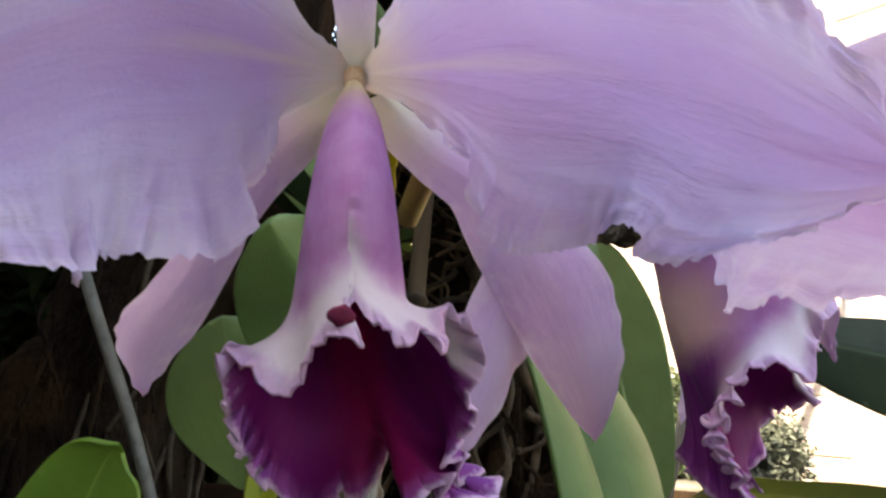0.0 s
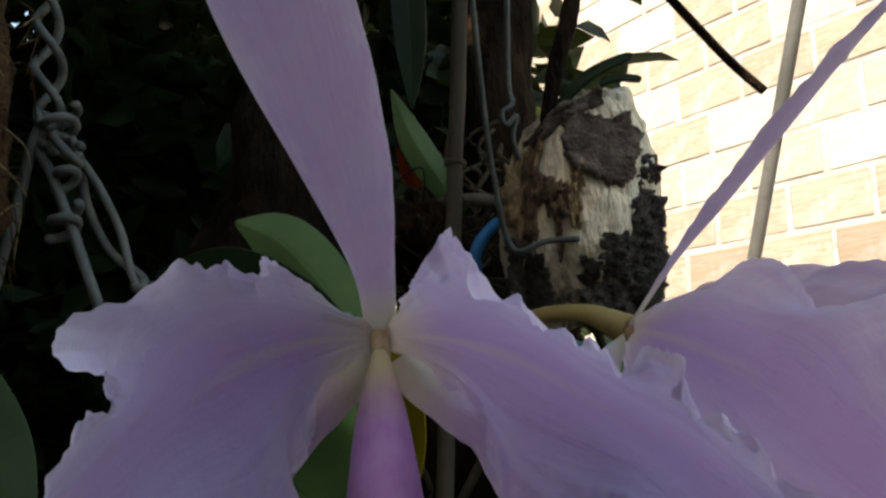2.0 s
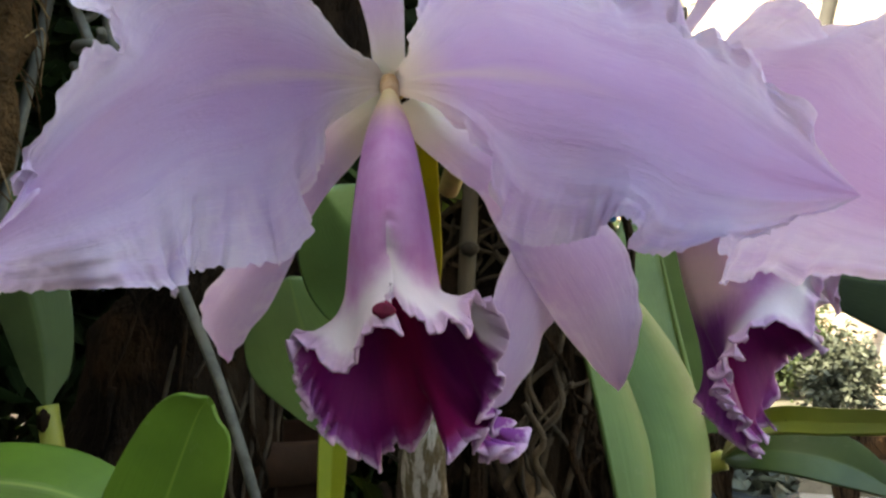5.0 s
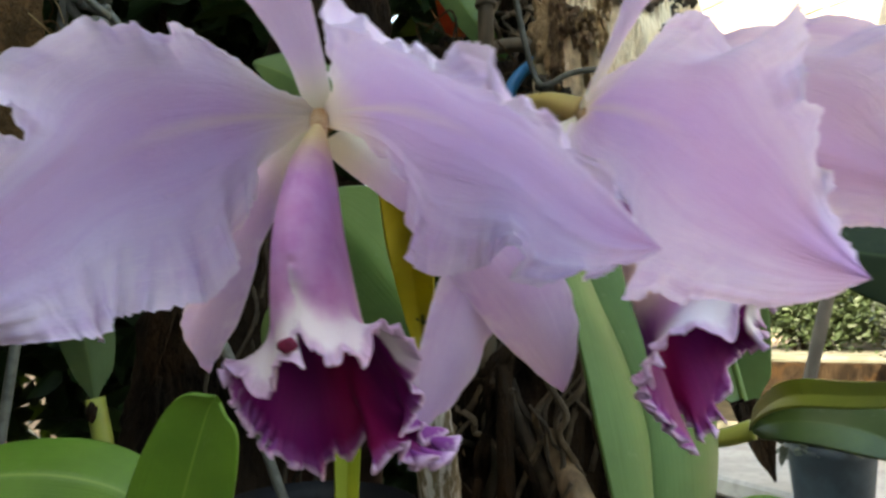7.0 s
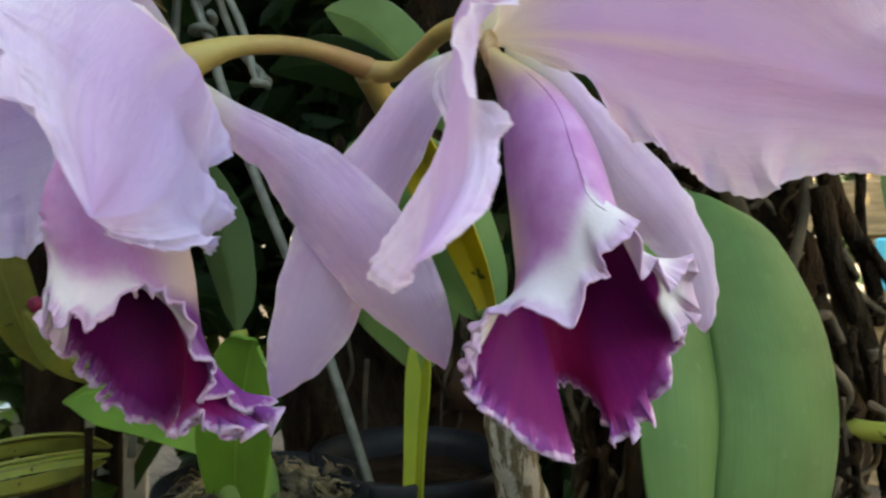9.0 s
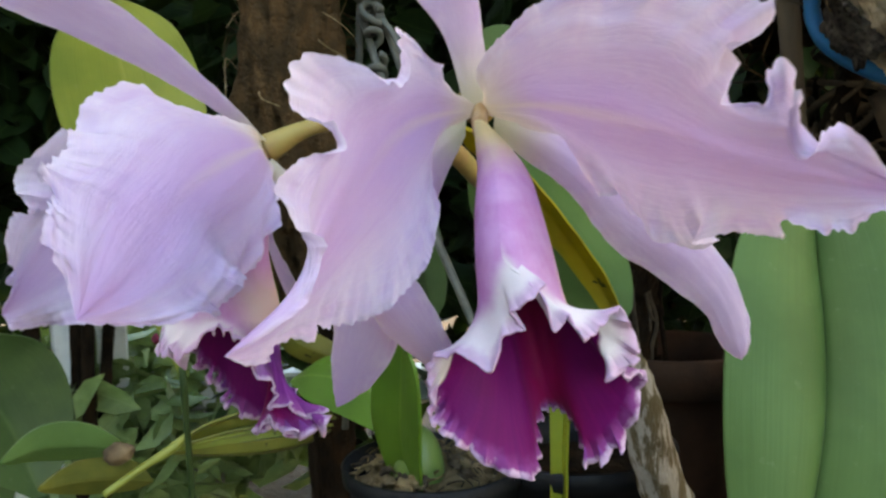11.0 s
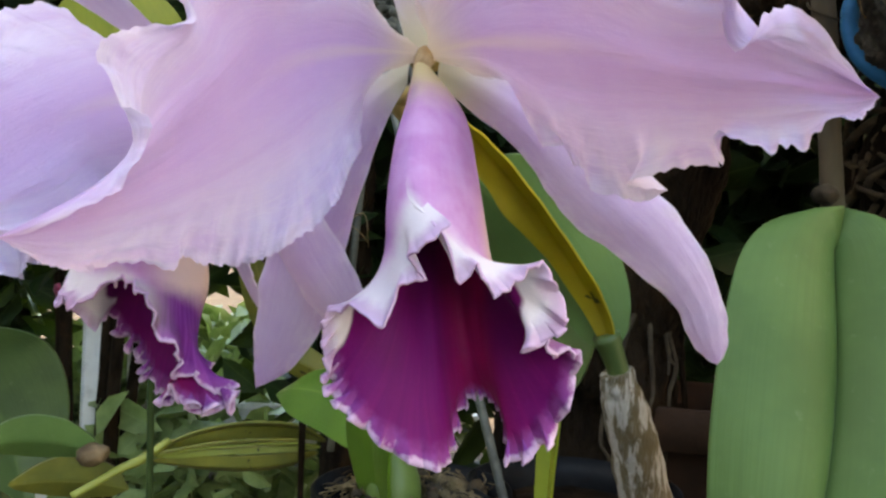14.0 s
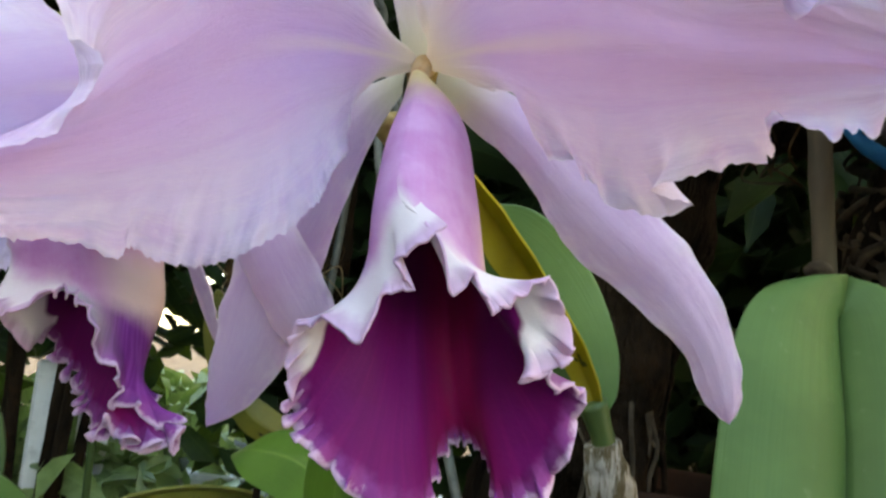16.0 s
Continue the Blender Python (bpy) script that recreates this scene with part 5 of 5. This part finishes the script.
leafy("shade_plant", "dark strap leaves hanging among the branches", (-0.5, 2.8, 0.75), [
    ([(-0.42, 2.82, 2.9), (-0.41, 2.82, 2.4), (-0.39, 2.83, 2.05), (-0.38, 2.85, 1.78)], [(1, 0.2, 0), (1, 0.2, 0)], [0.05, 0.075, 0.07, 0.03], LEAF_DARK, 0.2),
    ([(-0.52, 2.80, 0.72), (-0.66, 2.74, 0.95), (-0.85, 2.66, 1.16), (-1.02, 2.6, 1.24)], [(0.5, 0, 0.9), (0.5, 0, 0.9)], [0.05, 0.12, 0.13, 0.05], LEAF, 0.2),
    ([(-0.56, 2.80, 0.74), (-0.78, 2.72, 0.92), (-1.05, 2.62, 1.03), (-1.30, 2.55, 1.02)], [(0.2, -0.5, 0.9), (0.2, -0.5, 0.9)], [0.05, 0.10, 0.12, 0.05], LEAF_DARK, 0.2)])
leafy("shade_plant", "dark strap leaves hanging among the branches", (-0.3, 4.6, 1.7), [
    ([(-0.25, 4.6, 1.7), (-0.45, 4.45, 1.95), (-0.62, 4.3, 2.2), (-0.75, 4.2, 2.5)], [(0.6, 0, 0.8), (0.6, 0, 0.8)], [0.04, 0.09, 0.10, 0.04], LEAF, 0.2),
    ([(-0.3, 4.6, 1.65), (-0.42, 4.4, 1.6), (-0.56, 4.3, 1.5), (-0.66, 4.2, 1.35)], [(0.6, 0, 0.8), (0.6, 0, 0.8)], [0.05, 0.11, 0.12, 0.05], LEAF_FRESH, 0.2),
    ([(-0.1, 4.9, 2.6), (0.12, 4.8, 2.5), (0.28, 4.8, 2.2), (0.36, 4.8, 1.9)], [(0.6, 0, 0.8), (0.6, 0, 0.8)], [0.05, 0.10, 0.11, 0.05], LEAF_OLD, 0.2)])
up_leaf, up_i = leafy("upright_leaf", "pale yellow-green rounded leaf behind the flowers", (-1.6, 1.3, -0.2), [
    ([(-1.58, 1.42, -0.2), (-1.60, 1.38, 0.45), (-1.58, 1.28, 0.95), (-1.53, 1.22, 1.25), (-1.50, 1.19, 1.40)], [(0.3, 0.9, 0.2), (0.3, 0.9, 0.2)], [0.06, 0.20, 0.30, 0.28, 0.18], LEAF_YELLOW, 0.15)])
part("stalk", tube("stalk", pts((-1.75, 1.6, -5.6), (-1.68, 1.52, -3.0), (-1.60, 1.45, -1.2), (-1.58, 1.42, -0.15)), [0.0014, 0.0012, 0.0012, 0.0016], 30, 10, 0.1, 6), LEAF_DARK, up_leaf, "", up_i)
droop, droop_i = leafy("drooping_orchid", "bundle of long yellowing leaves lying over one another", (-2.3, 2.2, -5.5), [
    ([(-2.53, 1.29, -0.75), (-2.54, 1.17, -0.71), (-2.55, 1.05, -0.68), (-2.55, 0.88, -0.66), (-2.54, 0.70, -0.70)], [(0.5, 0.1, 0.8), (0.4, 0.1, 0.9)], [0.03, 0.09, 0.13, 0.13, 0.06], LEAF_MID, 0.3),
    ([(-2.56, 1.53, -0.78), (-2.56, 1.73, -0.70), (-2.51, 2.02, -0.65), (-2.45, 2.29, -0.67), (-2.38, 2.45, -0.74)], [(0.5, 0.1, 0.8), (0.7, 0.2, 0.6)], [0.02, 0.055, 0.07, 0.07, 0.03], LEAF_OLIVE, 0.5),
    ([(-2.46, 1.54, -0.77), (-2.44, 1.75, -0.75), (-2.40, 2.0, -0.74), (-2.34, 2.23, -0.74), (-2.29, 2.39, -0.75)], [(0.6, 0.1, 0.7), (0.4, 0.1, 0.9)], [0.02, 0.03, 0.035, 0.035, 0.02], LEAF_YELLOW, 0.7),
    ([(-2.50, 1.51, -0.80), (-2.46, 1.76, -0.84), (-2.41, 2.01, -0.86), (-2.36, 2.24, -0.84), (-2.33, 2.39, -0.79)], [(0.6, 0.1, 0.7), (0.5, 0.1, 0.8)], [0.02, 0.05, 0.06, 0.06, 0.03], LEAF_OLIVE, -0.5),
    ([(-2.44, 1.56, -0.75), (-2.42, 1.80, -0.72), (-2.37, 2.05, -0.71), (-2.31, 2.28, -0.71)], [(0.6, 0.1, 0.7), (0.4, 0.1, 0.9)], [0.015, 0.025, 0.03, 0.02], LEAF_OLIVE, 0.8),
    ([(-2.67, 1.43, -0.99), (-2.69, 1.27, -0.95), (-2.70, 1.06, -0.92), (-2.69, 0.86, -0.92)], [(0.4, 0.1, 0.9), (0.4, 0.1, 0.9)], [0.05, 0.12, 0.13, 0.06], LEAF_OLIVE, 0.3),
    ([(-2.43, 2.70, -0.52), (-2.50, 2.50, -0.40), (-2.57, 2.28, -0.27), (-2.62, 2.13, -0.05)], [(0.3, 0.3, 0.9), (0.3, 0.6, 0.6)], [0.03, 0.08, 0.10, 0.05], LEAF_OLIVE, 0.4),
    ([(-3.12, 2.45, -0.44), (-3.05, 2.28, -0.12), (-3.02, 2.17, 0.19), (-3.02, 2.11, 0.42)], [(0.3, 0.9, 0.2), (0.3, 0.9, 0.2)], [0.06, 0.12, 0.13, 0.07], LEAF_OLIVE, 0.2)])
part("stalk", tube("stalk", pts((-2.46, 1.61, -0.69), (-2.45, 1.49, -0.77), (-2.44, 1.35, -0.83), (-2.42, 1.15, -0.93)), [0.0020, 0.0026, 0.0022, 0.002], 30, 10, 0.1, 6), LEAF_YELLOW, droop, "", droop_i)
part("node", lumpy("node", 0.0075, 0.35, 2, 7, 0.7, 3), OLD_CANE, droop, "brown dry leaf joint", droop_i @ Matrix.Translation(D(-2.46, 1.24, -0.735)))
part("stem", tube("stem", pts((-2.3, 2.25, -5.6), (-2.45, 2.3, -3.0), (-2.35, 2.3, -1.4), (-2.28, 2.28, -0.6)), [0.0018, 0.0016, 0.0016, 0.002], 30, 10, 0.1, 6), BARK, droop, "", droop_i)
garden, garden_i = leafy("garden_plant", "broad dark leaves in the shade", (-3.9, 0.7, -5.5), [
    ([(-3.9, 0.9, -1.4), (-4.0, 0.75, -0.9), (-4.0, 0.55, -0.5), (-3.9, 0.35, -0.2)], [(0.3, 0.9, 0.3), (0.3, 0.9, 0.3)], [0.10, 0.40, 0.46, 0.18], LEAF_DEEP, 0.2),
    ([(-4.1, 0.7, -1.6), (-4.1, 0.4, -1.2), (-4.0, 0.15, -0.9), (-3.9, -0.1, -0.8)], [(0.3, 0.6, 0.7), (0.3, 0.6, 0.7)], [0.10, 0.36, 0.40, 0.15], LEAF_DEEP, 0.2)])
for q in ([(-3.9, 0.8, -5.6), (-3.95, 0.95, -3.4), (-3.9, 0.9, -1.35)], [(-4.0, 0.6, -5.6), (-4.15, 0.75, -3.4), (-4.1, 0.7, -1.55)]):
    part("stem", tube("stem", pts(*q), [0.008, 0.006, 0.004], 24, 10, 0.1, 3), LEAF_DARK, garden, "", garden_i)

# ---- plants on the open side ----
leafy("side_plant", "grey-green folded leaf with a blackened base", (1.2, 5.75, -0.7), [
    ([(1.20, 5.75, -0.62), (1.10, 5.78, -0.15), (0.99, 5.8, 0.35), (0.88, 5.8, 0.85), (0.80, 5.8, 1.45)], [(1, 0.15, 0.2), (1, 0.15, 0.2)], [0.14, 0.27, 0.36, 0.40, 0.32], LEAF, -0.3)])
side_p = bpy.data.objects["side_plant"]
part("midrib", tube("midrib", pts((1.20, 5.74, -0.62), (1.10, 5.77, -0.15), (0.99, 5.79, 0.35), (0.90, 5.79, 0.80)), [0.003, 0.0025, 0.002, 0.001], 24, 8), LEAF, side_p, "", side_p.matrix_basis.inverted())
for q, w in (([(1.18, 5.72, -0.50), (1.24, 5.70, -0.68), (1.30, 5.70, -0.88), (1.36, 5.70, -1.06)], [0.07, 0.10, 0.08, 0.02]), ([(1.27, 5.72, -0.48), (1.33, 5.70, -0.66), (1.36, 5.71, -0.84)], [0.05, 0.06, 0.02]), ([(1.12, 5.72, -0.50), (1.18, 5.71, -0.66), (1.27, 5.71, -0.80)], [0.05, 0.05, 0.02])):
    part("black_base", strap(q, [(1, 0.2, 0.25)] * 2, w, 0.3, 3, frill=0.10, base=0.0), BARK, side_p, "blackened rotten leaf base", side_p.matrix_basis.inverted(), 0.0012)
side, side_i = leafy("yellowing_orchid", "orchid with yellow-green leaves and black tips", (0.7, 4.4, -0.9), [
    ([(1.02, 4.33, -0.47), (1.05, 4.0, -0.31), (1.12, 3.6, -0.18), (1.30, 3.42, -0.155), (1.6, 3.3, -0.135), (2.1, 3.2, -0.15)], [(0.3, 0.3, 0.9), (0.1, 0.4, 0.9)], [0.03, 0.055, 0.065, 0.06, 0.055, 0.03], LEAF_YELLOW, 0.45),
    ([(1.02, 4.34, -0.47), (1.16, 4.1, -0.38), (1.36, 4.0, -0.37), (1.56, 3.95, -0.42), (1.78, 3.9, -0.54)], [(0.2, 0.5, 0.9), (0.3, 0.5, 0.8)], [0.04, 0.11, 0.14, 0.14, 0.07], LEAF_DEEP, 0.3)])
part("stem", tube("stem", pts((0.45, 4.50, -0.56), (0.70, 4.42, -0.55), (0.88, 4.36, -0.52), (1.04, 4.32, -0.46)), [0.0055, 0.005, 0.005, 0.0055], 24, 12), LEAF_YELLOW, side, "", side_i)
leafy("dark_leaf", "dark pointed leaf reaching in from the side", (2.4, 3.0, -0.2), [
    ([(2.4, 2.95, 0.0), (2.0, 3.0, 0.28), (1.6, 3.02, 0.37), (1.25, 3.04, 0.43), (1.02, 3.05, 0.46)], [(0.1, 0.5, 0.9), (0.1, 0.5, 0.9)], [0.20, 0.27, 0.24, 0.16, 0.05], LEAF_DARK, 0.25)])
leafy("low_leaf", "rounded yellow-green leaf near the paving", (1.0, 3.3, -1.0), [
    ([(0.72, 3.3, -0.74), (0.88, 3.34, -0.70), (1.05, 3.36, -0.72), (1.25, 3.36, -0.84)], [(0, 0.6, 0.8), (0, 0.6, 0.8)], [0.04, 0.12, 0.13, 0.06], LEAF_FRESH, 0.2)])
planter = tagged(part("planter", box("planter", (1.6, 0.5, 0.34), 0.012), two_tone("dark_concrete", (0.15, 0.14, 0.115), (0.075, 0.075, 0.055), 6, 0.95, 0.6, 0.006), None, "", pose(0.75, 3.2, 0.17, 0, 0, -4)), "low dark concrete planter edge", "planter")
plank = tagged(part("plank", box("plank", (1.9, 0.03, 0.15), 0.003), BARK, None, "", pose(0.72, 2.92, 0.245, 0, 0, -4)), "dark weathered plank along the planter", "plank")
far_pot = thing("flower_pot", "blue-grey plastic pot with a small grey plant", "pot", D(4.9, 20.1, -5.5))
part("pot_shell", turned("pot_shell", [(r * 1.5, z * 2.2) for r, z in prof], 40), two_tone("blue_grey_plastic", (0.032, 0.050, 0.062), (0.02, 0.03, 0.04), 12, 0.5, 0.1), far_pot)
foliage = part("foliage", leaf_cloud("foliage", (0, 0, 0.24), (0.14, 0.14, 0.07), 700, 0.040, 31), GREY_LEAF, far_pot)
tagged(foliage, kind="stuff")
WOOD = two_tone("raw_wood", (0.30, 0.20, 0.11), (0.17, 0.12, 0.065), 8, 0.8, 0.3, 0.003, 6, (1, 8, 8))
rack = thing("wooden_rack", "rough wooden rack of boards", "rack", D(0.2, 20.2, -5.5))
for k, (z, h) in enumerate([(0.30, 0.09), (0.42, 0.05), (0.66, 0.13)]):
    part("board", box("board", (0.55, 0.04, h), 0.004), WOOD, rack, "", pose(0.03 - 0.06 * (k == 2), 0.02 * k, z, 0, 0, 3 * k - 4))
for k in range(2):
    part("post", box("post", (0.05, 0.05, 0.80), 0.004), WOOD, rack, "", pose(-0.15 + 0.10 * k, 0.06, 0.40))
part("cloth", box("cloth", (0.16, 0.02, 0.12), 0.006), two_tone("cyan_cloth", (0.08, 0.42, 0.55), (0.05, 0.32, 0.45), 20, 0.8, 0.2), rack, "cyan plastic sheet", pose(-0.06, -0.05, 0.53))

# ---- far side of the garden ----
for x, y, top in ((-10.8, 1.5, -0.5), (-11.6, 2.2, -0.3), (-10.4, 0.7, -1.6)):
    tagged(part("white_post", box("white_post", (0.045, 0.045, top * S + GROUND), 0.004), PAINT, None, "", Matrix.Translation((x * S, y * S, (top * S + GROUND) / 2))), "white painted wooden post", "post", "garden posts")
beam = tagged(part("beam", box("beam", (0.9, 0.06, 0.06), 0.006), PAINT, None, "", pose(-1.15, 0.36, GROUND - 0.25, 0, 0, 58)), "white painted rail low in the garden", "rail")
for k in range(3):
    part("support", box("support", (0.05, 0.05, GROUND - 0.27), 0.004), CONCRETE, beam, "", pose(-0.36 + 0.36 * k, 0, -(GROUND - 0.27) / 2 - 0.022))
clay = thing("clay_pot", "terracotta pot behind the roots", "pot", D(-1.7, 4.6, -1.9))
part("pot_shell", turned("pot_shell", [(r * 0.75, z * 1.5) for r, z in prof], 40), CLAY, clay)
part("rim", turned("rim", [(0.0525, 0.118), (0.0575, 0.120), (0.058, 0.142), (0.0555, 0.144), (0.0525, 0.140)], 40), CLAY, clay)
basket = thing("moss_basket", "hanging clump of brown coconut fibre and moss", "basket", D(-2.02, 2.15, 1.2))
part("fibre", lumpy("fibre", 0.026, 0.30, 3, 9, 3.8, 5, 0.6), FIBRE, basket)
for k in range(90):
    a, z = rng.uniform(0, 6.3), rng.uniform(-0.09, 0.09)
    q = [(0.026 * math.cos(a), 0.026 * math.sin(a), z), (0.034 * math.cos(a + 0.2), 0.034 * math.sin(a + 0.2), z + rng.uniform(-0.01, 0.01)), (0.036 * math.cos(a + 0.5), 0.036 * math.sin(a + 0.5), z - 0.012)]
    part("strand", tube("strand", q, 0.0003, 10, 5), MOSS if k % 3 == 0 else FIBRE, basket)
clump = thing("fibre_clump", "tuft of dry roots and fibre on the trunk", "roots", D(-0.55, 4.1, 1.5))
part("core", lumpy("core", 0.030, 0.4, 3, 2, 0.8, 4, 0.6), BARK, clump)
for k in range(70):
    a, e = rng.uniform(0, 6.3), rng.uniform(-1, 1)
    d0 = Vector((math.cos(a) * math.cos(e), math.sin(a) * math.cos(e), math.sin(e)))
    q = [d0 * 0.026, d0 * 0.033 + Vector((rng.uniform(-1, 1), rng.uniform(-1, 1), rng.uniform(-1, 1))) * 0.012, d0 * 0.036 + Vector((rng.uniform(-1, 1), rng.uniform(-1, 1), rng.uniform(-1, 0.5))) * 0.022]
    part("strand", tube("strand", [tuple(x) for x in q], 0.0006, 12, 5), FIBRE if k % 3 else ROOT, clump)
bloom = thing("red_bromeliad", "small red-orange flower among green leaves", "flower", D(-0.66, 4.62, 1.95))
RED = two_tone("red_petal", (0.62, 0.07, 0.03), (0.50, 0.16, 0.02), 60, 0.5, 0.1)
for k in range(6):
    a = k * 1.05
    q = [(0, 0, 0), (0.010 * math.cos(a), 0.010 * math.sin(a), 0.012), (0.020 * math.cos(a), 0.020 * math.sin(a), 0.030 - 0.004 * (k % 3))]
    part("petal", blade("petal", q, [(-math.sin(a), math.cos(a), 0)] * 2, [0.002, 0.005, 0.002], [0.002, 0.005, 0.002], 16, 8, tip=3, base=0.1), RED, bloom)

# ---- bricks, last ----
BL, BH, JOINT = 0.33, 0.203, 0.022
brick_me = box("brick", (BL, 0.10, BH), 0.006)
far_bm = []
for row in range(14):
    z = 0.02 + BH / 2 + row * (BH + JOINT)
    for col in range(22):
        x = -4.5 + col * (BL + JOINT) + (0.5 * (BL + JOINT) if row % 2 else 0)
        jitter = random.Random(row * 100 + col)
        m = pose(x + 1.0, -0.006 + jitter.uniform(-0.003, 0.003), z - 1.6 + jitter.uniform(-0.003, 0.003), jitter.uniform(-0.6, 0.6), jitter.uniform(-0.6, 0.6), jitter.uniform(-0.5, 0.5))
        if -3.0 < x < 2.2 and 2 <= row:
            ob = new("brick", brick_me)
            ob.parent, ob.matrix_basis = brick_wall, m
        else:
            far_bm.append(m)
brick_me.materials.append(BRICK)
bm = bmesh.new()
for m in far_bm:
    made = bmesh.ops.create_cube(bm, size=1, matrix=m @ Matrix.Diagonal((BL, 0.10, BH, 1)))
me = bpy.data.meshes.new("brick_rest")
bm.to_mesh(me)
bm.free()
tagged(part("brick_rest", me, BRICK, brick_wall), kind="stuff")
